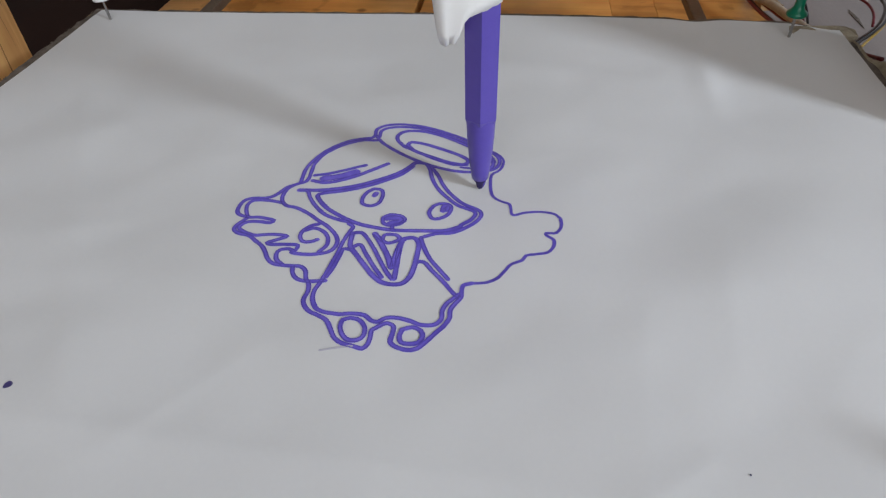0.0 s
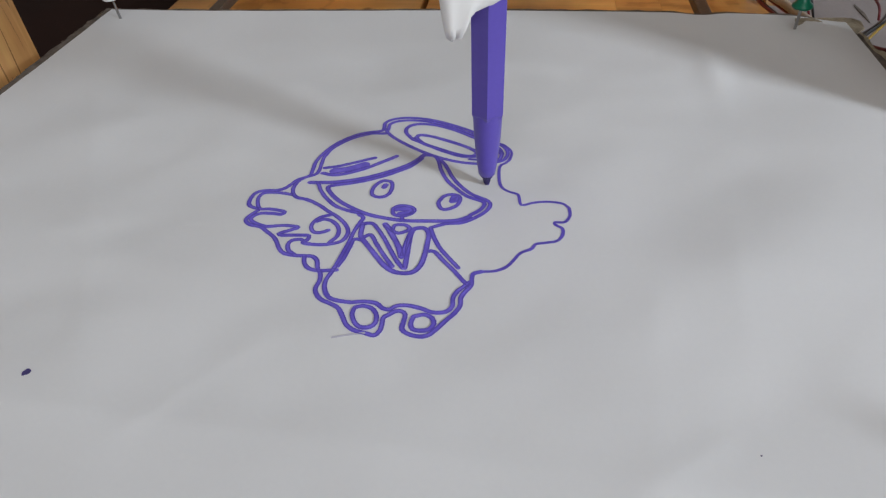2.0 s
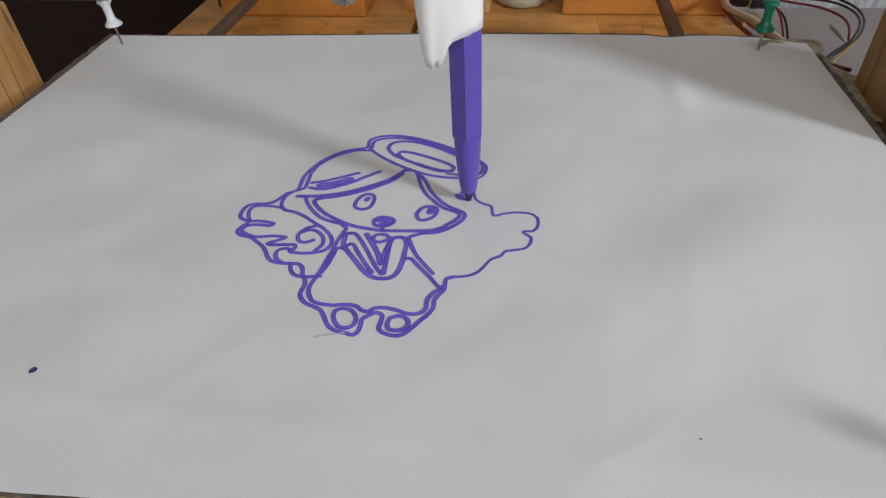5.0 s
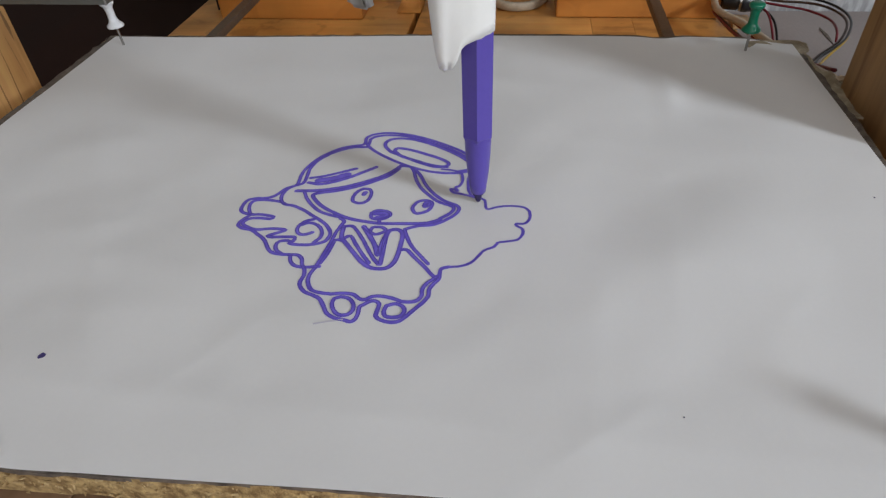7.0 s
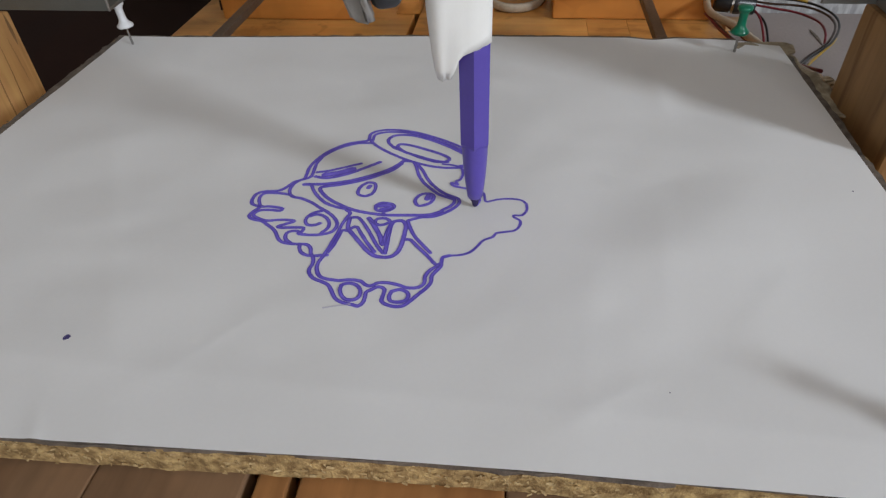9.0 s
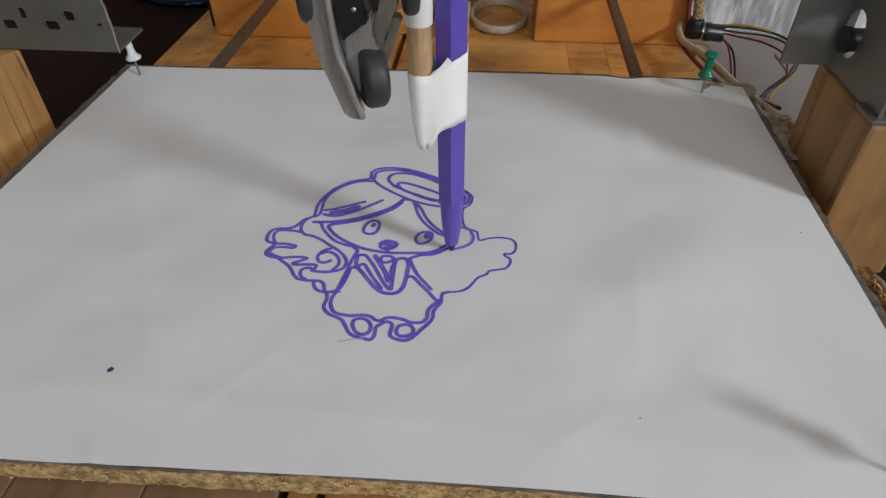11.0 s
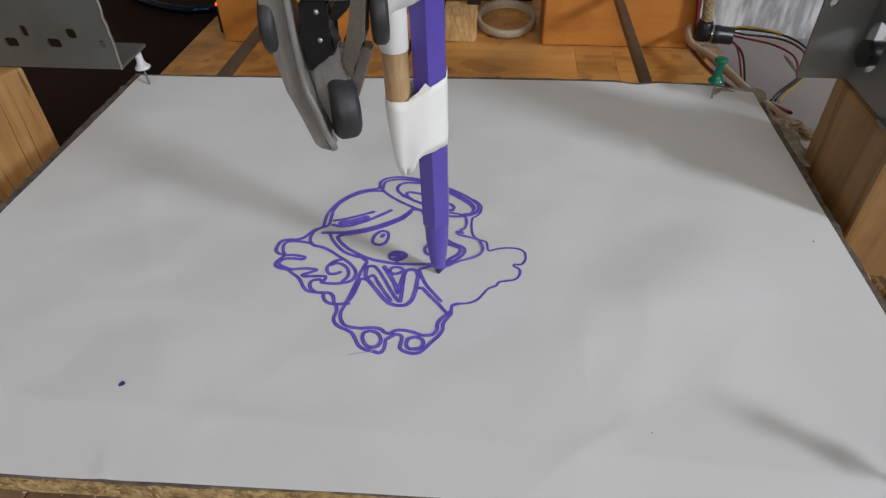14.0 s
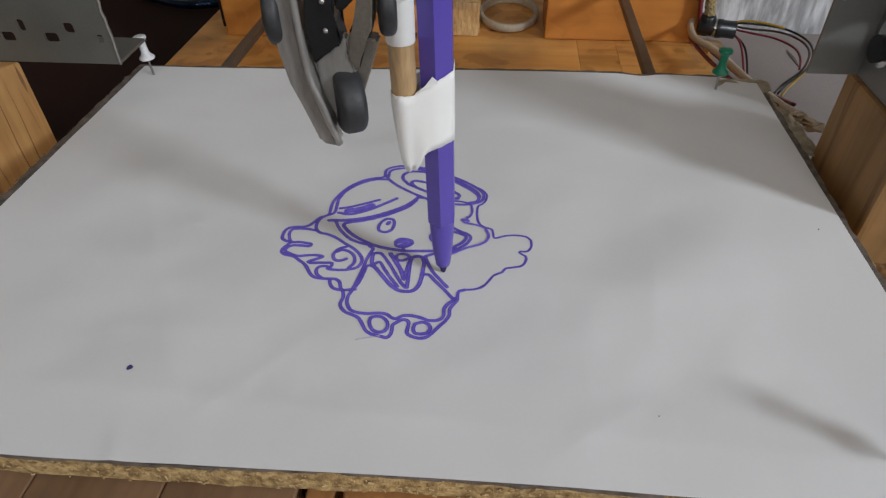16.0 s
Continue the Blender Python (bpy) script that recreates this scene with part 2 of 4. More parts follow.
LED.node_tree.nodes["Principled BSDF"].inputs["Emission Color"].default_value = (1.0, 0.05, 0.02, 1)
LED.node_tree.nodes["Principled BSDF"].inputs["Emission Strength"].default_value = 3.0


AMBER = bpy.data.materials.new("amber_indicator_glow")
AMBER.use_nodes = True
AMBER.node_tree.nodes["Principled BSDF"].inputs["Base Color"].default_value = (0.7, 0.3, 0.05, 1)
AMBER.node_tree.nodes["Principled BSDF"].inputs["Emission Color"].default_value = (1.0, 0.55, 0.16, 1)
AMBER.node_tree.nodes["Principled BSDF"].inputs["Emission Strength"].default_value = 3.0


# ---------------------------------------------------------------- building helpers (all lengths in millimetres)
def finish(name, bm, mat, smooth=False):
    bmesh.ops.recalc_face_normals(bm, faces=bm.faces)
    me = bpy.data.meshes.new(name)
    for v in bm.verts:
        v.co *= 0.001
    bm.to_mesh(me)
    bm.free()
    me.materials.append(mat)
    if smooth:
        me.polygons.foreach_set("use_smooth", [True] * len(me.polygons))
        me.update()
    ob = new(name, me)
    if smooth is True:
        es = ob.modifiers.new("edges", "EDGE_SPLIT")
        es.split_angle = radians(55)
    return ob


def part(name, bm, mat, parent, label="", smooth=False):
    ob = finish(name, bm, mat, smooth)
    ob.parent = parent
    return tagged(ob, label)


def thing(name, label, category, group="", at=(0, 0, 0)):
    ob = new(name)
    ob.empty_display_size = 0.01
    ob.location = [c * 0.001 for c in at]
    return tagged(ob, label, category, group)


def box(bm, x0, x1, y0, y1, z0, z1, bevel=0.0, wob=0.0, cuts=0):
    r = bmesh.ops.create_cube(bm, size=1)
    vs = r["verts"]
    for v in vs:
        v.co = ((x0 + x1) / 2 + v.co.x * (x1 - x0), (y0 + y1) / 2 + v.co.y * (y1 - y0), (z0 + z1) / 2 + v.co.z * (z1 - z0))
    es = list({e for v in vs for e in v.link_edges})
    if bevel:
        bmesh.ops.bevel(bm, geom=es, offset=bevel, segments=2, affect="EDGES", profile=0.6)
    elif cuts:
        bmesh.ops.subdivide_edges(bm, edges=es, cuts=cuts, use_grid_fill=True)
    if wob:
        for v in bm.verts:
            v.co += Vector([noise.noise(v.co * 0.11 + Vector((k * 7.3, 1, 2))) * wob for k in range(3)])
    return bm


def lathe(bm, profile, seg=20, m=None, caps=True):
    """Turn a profile of (radius, height) about z, then place it by the matrix m."""
    m = m or Matrix()
    rings = []
    for r, z in profile:
        if r < 1e-6:
            rings.append([bm.verts.new(m @ Vector((0, 0, z)))])
        else:
            rings.append([bm.verts.new(m @ Vector((r * math.cos(k * 2 * math.pi / seg), r * math.sin(k * 2 * math.pi / seg), z))) for k in range(seg)])
    for a, b in zip(rings, rings[1:]):
        for k in range(seg):
            q = [a[k % len(a)], a[(k + 1) % len(a)], b[(k + 1) % len(b)], b[k % len(b)]]
            q = list(dict.fromkeys(q))
            if len(q) > 2:
                bm.faces.new(q)
    for ring in (rings[0], rings[-1]):
        if caps and len(ring) > 2:
            bm.faces.new(ring)
    return bm


def spline(pts, step=0.8, closed=False):
    """Points along a smooth line through pts."""
    P = [Vector(p) for p in pts]
    out = []
    for k in range(len(P) - 1):
        a = P[k - 1] if k else P[0] * 2 - P[1]
        b, c = P[k], P[k + 1]
        d = P[k + 2] if k + 2 < len(P) else c * 2 - b
        n = max(2, int((c - b).length / step))
        for i in range(n):
            t = i / n
            out.append(0.5 * ((2 * b) + (c - a) * t + (2 * a - 5 * b + 4 * c - d) * t * t + (3 * b - a - 3 * c + d) * t ** 3))
    out.append(P[-1])
    return out


def tube(bm, pts, r, seg=9, step=3.0):
    path = spline(pts, step)
    up = Vector((0.13, 0.21, 0.97))
    rings = []
    for k, p in enumerate(path):
        d = (path[min(k + 1, len(path) - 1)] - path[max(k - 1, 0)]).normalized()
        s = d.cross(up).normalized()
        u = s.cross(d)
        rings.append([bm.verts.new(p + r * (math.cos(i * 2 * math.pi / seg) * s + math.sin(i * 2 * math.pi / seg) * u)) for i in range(seg)])
    for a, b in zip(rings, rings[1:]):
        for i in range(seg):
            bm.faces.new((a[i], a[(i + 1) % seg], b[(i + 1) % seg], b[i]))
    bm.faces.new(rings[0])
    bm.faces.new(rings[-1])
    return bm


def plate(bm, w, h, holes, t, m, notch=0.0, soft=0.3):
    """A sheet w by h with round-cornered openings (u0, u1, v0, v1), t thick, placed by m: u along x, v along y."""
    right = [3.1 * k for k in range(int(h / 3.1))] if notch else [0]
    edge = [(w + notch * (noise.noise(Vector((v * 0.21, 3, 1))) + 0.5 * noise.noise(Vector((v * 0.9, 7, 1)))), v) for v in right]
    loops = [[(0, 0), *edge, (w, h), (0, h)]]
    for u0, u1, v0, v1 in holes:
        r = soft * min(u1 - u0, v1 - v0)
        corners = ((u1 - r, v1 - r, 0), (u0 + r, v1 - r, 90), (u0 + r, v0 + r, 180), (u1 - r, v0 + r, 270))
        loops.append([(u + r * math.cos(radians(a + 22.5 * k)), v + r * math.sin(radians(a + 22.5 * k))) for u, v, a in corners for k in range(5)])
    spots = [p for loop in loops for p in loop]
    low = [bm.verts.new(m @ Vector((u, v, 0))) for u, v in spots]
    top = [bm.verts.new(m @ Vector((u, v, t))) for u, v in spots]
    for tri in mathutils.geometry.tessellate_polygon([[Vector((u, v, 0)) for u, v in loop] for loop in loops]):
        bm.faces.new([low[k] for k in tri])
        bm.faces.new([top[k] for k in reversed(tri)])
    first = 0
    for loop in loops:
        n = len(loop)
        for k in range(n):
            a, b = first + k, first + (k + 1) % n
            bm.faces.new((low[a], low[b], top[b], top[a]))
        first += n
    return bm


# ---------------------------------------------------------------- the room (unseen, added to enclose the scene and bounce light)
def structure(name, bm, mat, label, category):
    return tagged(finish(name, bm, mat), label, category, kind="structure")


def build_room():
    x0, x1, y0, y1, z0, z1 = -1900, 1250, -1900, 1600, -850, 1700
    structure("floor", box(bmesh.new(), x0, x1, y0, y1, z0 - 80, z0), FLOORWOOD, "brown wooden floor of the workroom", "floor")
    structure("ceiling", box(bmesh.new(), x0, x1, y0, y1, z1, z1 + 80), CEILPAINT, "unseen white ceiling added over the workroom", "ceiling")
    structure("wall_west", box(bmesh.new(), x0 - 100, x0, y0, y1, z0, z1), WALLPAINT, "unseen warm white plastered wall", "wall")
    structure("wall_north", box(bmesh.new(), x0, x1, y1, y1 + 100, z0, z1), WALLPAINT, "unseen warm white plastered wall", "wall")
    bm = plate(bmesh.new(), y1 - y0, z1 - z0, [(1050, 1330, 1325, 1655)], 100, Matrix(((0, 0, 1, x1), (1, 0, 0, y0), (0, 1, 0, z0), (0, 0, 0, 1))))
    structure("wall_east", bm, WALLPAINT, "warm white wall with a small window opening", "wall")
    # The opening is made up, cut only to hold the front fill lamp.
    bm = plate(bmesh.new(), x1 - x0, z1 - z0, [(1430, 2970, 1180, 2420)], 100, Matrix(((1, 0, 0, x0), (0, 0, -1, y0), (0, 1, 0, z0), (0, 0, 0, 1))))
    structure("wall_south", bm, WALLPAINT, "unseen warm white wall with an opening for the added fill lamp", "wall")


def build_bench():
    bench = thing("workbench", "dark brown wooden workbench under the machine", "workbench")
    part("bench_top", box(bmesh.new(), -750, 700, -420, 620, -128, -98, 3), BENCH, bench)
    for x in (-700, 600):
        for y in (-370, 520):
            part("leg", box(bmesh.new(), x, x + 60, y, y + 60, -850, -128, 2), BENCH, bench)
    sheet = thing("painted_panel", "pale grey painted panel lying on the workbench", "panel")
    part("panel", box(bmesh.new(), 182, 640, 118, 372, -97.5, -80, 1.5), GREYTOP, sheet)
    bm = bmesh.new()
    lo = [bm.verts.new(v) for v in ((257.4, 304, -79.9), (259.6, 320, -79.9), (258.2, 336, -79.9), (256.8, 330, -79.9), (257.0, 318, -79.9))]
    hi = [bm.verts.new(v.co + Vector((0, 0, 0.5))) for v in lo]
    bm.faces.new(lo), bm.faces.new(hi)
    for i in range(5):
        bm.faces.new((lo[i], lo[(i + 1) % 5], hi[(i + 1) % 5], hi[i]))
    part("scratch", bm, HARD, sheet, "short dark scratch in the paint")
    back = thing("whitewashed_plank", "streaky whitewashed plank standing behind the cables", "plank")
    part("plank", box(bmesh.new(), 184, 660, 375, 393, -97.5, 130, 1.5), WHITEWASH, back)


def build_base():
    base = thing("plotter_base", "orange varnished wooden plank base of the drawing machine", "base")
    for x0, x1 in ((-212, -41), (-37.5, -22.5), (-19.5, 84.55), (84.65, 112.8), (112.9, 179)):
        part("plank", box(bmesh.new(), x0, x1, -230, 470, -76, -58 - 0.1 * (x0 % 2), 1.2 if x1 < 0 else 0.25), PLANK, base)
    for y in (-180, 60, 380):
        part("batten", box(bmesh.new(), -212, 179, y, y + 45, -97.5, -76.3, 1), PLANK, base)
    front = thing("front_board", "dull brown board in front of the drawing board", "board")
    for x0, x1, mat in ((-160, -82.3, FRONTWOOD), (-81.9, -48.2, FRONTWOOD), (-47.9, -14.8, FRONTWOOD), (-12.2, -5.4, FRONTORANGE), (-3.0, 40, FRONTORANGE), (40.3, 150, FRONTWOOD)):
        part("slat", box(bmesh.new(), x0, x1, -172, -100, -57.3, -10.6, 0.5), mat, front)
    left = thing("wooden_block", "plain orange wooden block standing on the plank base", "block", "blocks on the base")
    part("block", box(bmesh.new(), -184, -77, 284.5, 338, -57.6, 55, 1.5), BLOCK, left)
    right = thing("wooden_block", "wide orange wooden block beside the cable connector", "block", "blocks on the base")
    part("block", box(bmesh.new(), 60.5, 171, 292, 345, -57.6, 60, 1.5), BLOCK, right)
    wedge = thing("wood_offcut", "small orange offcut with a slanting edge on the planks", "offcut")
    bm = bmesh.new()
    foot = [(-55, -57.6), (-37, -57.6), (-37, -36), (-44.5, -40), (-50, -47.5)]
    lo, hi = [bm.verts.new((x, 298, z)) for x, z in foot], [bm.verts.new((x, 318, z)) for x, z in foot]
    bm.faces.new(lo), bm.faces.new(hi)
    for i in range(5):
        bm.faces.new((lo[i], lo[(i + 1) % 5], hi[(i + 1) % 5], hi[i]))
    bmesh.ops.bevel(bm, geom=list(bm.edges), offset=0.5, segments=2, affect="EDGES")
    part("offcut", bm, PLANK, wedge)
    lamp = thing("indicator_board", "small dark circuit board with an amber indicator light", "electronics")
    card = part("board", box(bmesh.new(), -80, -64, 339, 341, -57.6, -46, 0.3), BLACK, lamp)
    part("indicator", lathe(bmesh.new(), [(0.8, 0), (0.8, 1.6), (0.5, 2.1), (0, 2.3)], 12, pose(-72.4, 339, -55.2, 90)), AMBER, card, "tiny amber indicator light")
    small = thing("wood_offcut", "small rough-sawn wood offcut on the plank base", "offcut")
    bm = box(bmesh.new(), -13.5, 10.5, 295, 312, -57.6, -33, 0, 1.2, 5)
    part("offcut", bm, ENDGRAIN, small)
    for k in range(16):
        x, h = -12.5 + 1.45 * k, random.uniform(1.5, 5)
        sliver = box(bmesh.new(), x, x + random.uniform(0.6, 1.3), 294.2, 295.2, -33.5 - h, -32.4 + random.uniform(-0.4, 1.0))
        part("splinter", sliver, STICK, small)
    peg = thing("black_connector", "black plastic connector standing on the wood offcut", "connector")
    part("housing", box(bmesh.new(), 3, 13.5, 303, 309, -32.4, -12, 0.8), BLACK, peg)
    ring = thing("plastic_ring", "cream plastic ring lying on the planks", "ring")
    part("ring", lathe(bmesh.new(), [(19.0, 0), (21.2, 0), (22.0, 1.2), (22.2, 5.6), (21.4, 6.6), (19.8, 6.4), (19.0, 5), (19.0, 0)], 48, pose(33, 336, -57.3) @ Matrix.Diagonal((1.08, 1.6, 0.95, 1)), False), RING, ring, smooth="soft")
    chip = thing("motor_driver", "small black electronic module behind the offcut", "electronics")
    part("housing", box(bmesh.new(), -26, 20, 384, 398, -57.6, -14, 1), BLACK, chip)
    for k in range(6):
        part("pin", box(bmesh.new(), -21 + 7 * k, -19.4 + 7 * k, 381.5, 383.9, -47, -40), NEEDLE, chip)
    part("terminal", box(bmesh.new(), 21, 31.5, 386, 392, -57.6, -34, 0.6), WHITEPIN, chip, "white plastic terminal")
    relay = thing("relay_module", "dark maroon electronic module beside the orange block", "electronics")
    part("housing", box(bmesh.new(), 34, 55, 384, 397, -57.6, -20, 1), MAROON, relay)
    led = thing("control_board", "dark control board with a red indicator light", "electronics")
    card = part("board", box(bmesh.new(), -193.6, -184.6, 301.5, 304, -57.3, -27), BLACK, led)
    part("indicator", lathe(bmesh.new(), [(0.75, 0), (0.75, 1.5), (0.5, 1.8), (0, 2.0)], 10, pose(-191.9, 301.5, -34.5, 90) @ Matrix.Diagonal((0.5, 1.6, 1, 1))), LED, card, "small red indicator light")
    coil = thing("dark_cable", "glossy dark blue cable loop on the workbench", "cable")
    part("cable", tube(bmesh.new(), [(-420, 560, -93), (-392, 505, -93), (-356, 472, -93), (-332, 456, -92), (-305, 444, -92), (-279, 442, -92), (-255, 462, -93), (-262, 520, -93), (-330, 570, -93)], 4.2), BLUEGLOSS, coil, smooth="soft")
    for x in (-123.8, 109.6):
        rod = thing("guide_rod", "dull brown grey guide rod running under the board", "rod", "guide rods")
        part("rod", box(bmesh.new(), x - 2.9, x + 2.9, -96, 284, -20, -15.5, 0.8), ROD, rod)
        part("rod_support", box(bmesh.new(), x - 6, x + 6, -98, -88, -57.6, -20.2, 1), BLOCK, rod)


def back_edge(x):
    """The paper's hand-cut back edge: it runs a little askew, with one dip."""
    def step(v):
        v = max(0.0, min(1.0, v))
        return v * v * (3 - 2 * v)
    return 106.3 + 7.4 * step((x + 150) / 215) - 2.3 * math.exp(-((x - 96.5) / 7) ** 2) - 1.6 * step((x - 100) / 40) - 5 * step((x - 130) / 18)


def front_edge(x):
    v = max(0.0, min(1.0, (x + 95) / 140))
    return -105.3 + 3.2 * v * v * (3 - 2 * v)


def build_board():
    """The fibre board: a hard dark skin on a crumbly core, with broken edges."""
    board = thing("drawing_board", "worn particle board with chipped dark edges under the paper", "board")

    def slab(z0, z1, grow, seed, ragged):
        bm = bmesh.new()
        nx, ny = 90, 66
        X0, X1, Y0, Y1 = -153.0 - grow, 151.2 + grow, -104.4 - grow, 109.8 + grow
        rim = [(X0 + (X1 - X0) * i / nx, Y0) for i in range(nx)] + [(X1, Y0 + (Y1 - Y0) * i / ny) for i in range(ny)]
        rim += [(X1 - (X1 - X0) * i / nx, Y1) for i in range(nx)] + [(X0, Y1 - (Y1 - Y0) * i / ny) for i in range(ny)]
        out = []
        for x, y in rim:
            n = noise.noise(Vector((x * 0.09, y * 0.09, seed))) * 1.3 + noise.noise(Vector((x * 0.4, y * 0.4, seed))) * 1.1
            out.append((x + (n if abs(abs(x) - 154) < 5 else 0), y + (0.8 * n + back_edge(x) - 106.4 if y > 108 else 0.35 * n + front_edge(x) + 105 if y < -100 else 0)))
        lo = [bm.verts.new((*p, z0 + ragged * noise.noise(Vector((p[0] * .3, p[1] * .3, 5))))) for p in out]
        hi = [bm.verts.new((*p, z1)) for p in out]
        for i in range(len(lo)):
            j = (i + 1) % len(lo)
            bm.faces.new((lo[i], lo[j], hi[j], hi[i]))
        bm.faces.new(lo)
        bm.faces.new(hi)
        return bm

    part("board_core", slab(-9.6, -1.4, 0, 2, 0.4), CHIP, board)
    part("board_skin", slab(-2.1, -0.95, 0.3, 8, 1.2), HARD, board, "dark hard skin of the board")
    bm = bmesh.new()
    for k in range(620):
        x, z, s = random.uniform(-152, 150), random.uniform(-9.3, -2.2), random.uniform(0.25, 0.85)
        m = Matrix.Translation((x, front_edge(x) + 0.5 + random.uniform(-0.5, 0.35), z)) @ pose(0, 0, 0, random.uniform(-25, 25), random.uniform(-40, 40), random.uniform(-30, 30))
        q = [bm.verts.new(m @ Vector(v)) for v in ((-s, 0, -0.25 * s), (s * 0.9, -0.15, -0.3 * s), (s, -0.1, 0.3 * s), (-0.8 * s, 0.1, 0.35 * s), (0, 0.5, 0))]
        bm.faces.new(q[:4])
        for i in range(4):
            bm.faces.new((q[i], q[(i + 1) % 4], q[4]))
    tagged(part("flake_layer", bm, FLAKE, board, "pale chipped wood flakes"), kind="stuff")
    bm = bmesh.new()
    for k in range(420):
        y, s = random.uniform(-104, 108), random.uniform(0.3, 0.9)
        m = Matrix.Translation((-152.6 + random.uniform(-1.2, 2.6), y, -0.95 + random.uniform(-0.2, 0.1))) @ pose(0, 0, 0, random.uniform(-25, 25), random.uniform(-25, 25), random.uniform(0, 360))
        q = [bm.verts.new(m @ Vector(v)) for v in ((-s, -0.3 * s, 0), (s, -0.2 * s, 0), (0.8 * s, 0.3 * s, 0), (-0.7 * s, 0.35 * s, 0), (0, 0, 0.3 * s))]
        bm.faces.new(q[:4])
        for i in range(4):
            bm.faces.new((q[i], q[(i + 1) % 4], q[4]))
    tagged(part("crumbled_rim", bm, HARD, board, "crumbled dark rim of the board"), kind="stuff")
    for x in (-120, 96):
        for y in (-80, 80):
            part("board_post", box(bmesh.new(), x, x + 24, y, y + 24, -57.6, -10.1, 1), PINE_BROWN, board)
    corner = thing("torn_cardboard", "torn cardboard flap under the green push pin", "cardboard")
    bm = bmesh.new()
    pts = [(129.5, 103.5), (131, 109.4), (135, 112), (139.5, 110.8), (144, 112.8), (148.6, 111.4), (152.5, 112.4), (154.4, 108), (153.6, 102), (149.5, 98), (146, 101.2), (143, 102.6), (138.5, 100.4), (134, 101.6)]
    lo = [bm.verts.new((x, y, -0.9 + 1.2 * noise.noise(Vector((x, y, 0)) * .2))) for x, y in pts]
    hi = [bm.verts.new(v.co + Vector((0, 0, 0.8))) for v in lo]
    bm.faces.new(lo), bm.faces.new(hi)
    for i in range(len(lo)):
        j = (i + 1) % len(lo)
        bm.faces.new((lo[i], lo[j], hi[j], hi[i]))
    part("flap", bm, CARD, corner)
    bm = bmesh.new()
    rows = []
    for i in range(41):
        f = i / 40
        y = 104 - 56 * f
        wide = 2.0 + 9.0 * f
        row = []
        for k in range(7):
            g = k / 6
            x = 148.9 + wide * g + 0.9 * noise.noise(Vector((y * 0.35, g * 2, 3)))
            z = -1.6 + 1.8 * noise.noise(Vector((x * 0.42, y * 0.12, 6))) + 1.2 * g * g * math.sin(math.pi * min(1, f * 1.15)) ** 2
            row.append(bm.verts.new((x, y + 1.3 * noise.noise(Vector((x * 0.5, y * 0.5, 9))), z)))
        rows.append(row)
    for r0, r1 in zip(rows, rows[1:]):
        for k in range(6):
            bm.faces.new((r0[k], r0[k + 1], r1[k + 1], r1[k]))
    strip = part("torn_strip", bm, CARD, corner, "crumpled cardboard strip along the board edge")
    thick = strip.modifiers.new("thickness", "SOLIDIFY")
    thick.thickness = 0.0007
    trim = thing("edge_trim", "frayed brown edging strip with golden thread along the board", "trim")
    bm = box(bmesh.new(), 153.4, 167, -118, -12, -9.5, -4.4, 0, 2.2, 22)
    for v in bm.verts:
        f = max(0.0, min(1.0, (-8 - v.co.y) / 46))
        v.co.x = 153.6 + (v.co.x - 153.6) * (0.3 + 0.7 * f)
    part("strip", bm, TRIM, trim)
    for k in range(2):
        pts = [(156.9 - 0.018 * i + 0.75 * math.cos(i * 0.9 + k * math.pi), -114 + 1.15 * i, -2.6 + 0.75 * math.sin(i * 0.9 + k * math.pi)) for i in range(82)]
        part("thread", tube(bmesh.new(), pts, 0.42 - 0.1 * k, 6, 0.8), GOLD, trim, "twisted golden thread", "soft")
    pts = [(155.9 + 9.6 * max(0.0, min(1.0, (-8 - y) / 46)) + 0.4 * math.sin(y * 0.9), y, -4.6) for y in range(-116, -13, 4)]
    part("piping", tube(bmesh.new(), pts, 1.7, 8, 2.0), PIPING, trim, "pale frayed piping of the edging", "soft")
    bm = bmesh.new()
    for k in range(160):
        y = random.uniform(-115, -20)
        x = 155 + 8 * max(0.0, min(1.0, (-8 - y) / 46)) * random.random()
        p = Vector((x, y, -4.2))
        tube(bm, [p, p + Vector((random.uniform(-1.2, 1.2), random.uniform(-1.5, 1.5), 0.9)), p + Vector((random.uniform(-2, 2), random.uniform(-2.4, 2.4), random.uniform(0.6, 1.6)))], 0.16, 4, 1.2)
    tagged(part("fuzz", bm, TRIM, trim, "loose brown fibres"), kind="stuff")


# ---------------------------------------------------------------- paper and ink
def crease(x, y, ax, ay, bx, by, high, wide):
    """A soft ridge along one line, fading out at both ends."""
    dx, dy = bx - ax, by - ay
    f = max(0.0, min(1.0, ((x - ax) * dx + (y - ay) * dy) / (dx * dx + dy * dy)))
    return high * math.exp(-math.hypot(x - ax - f * dx, y - ay - f * dy) / wide)


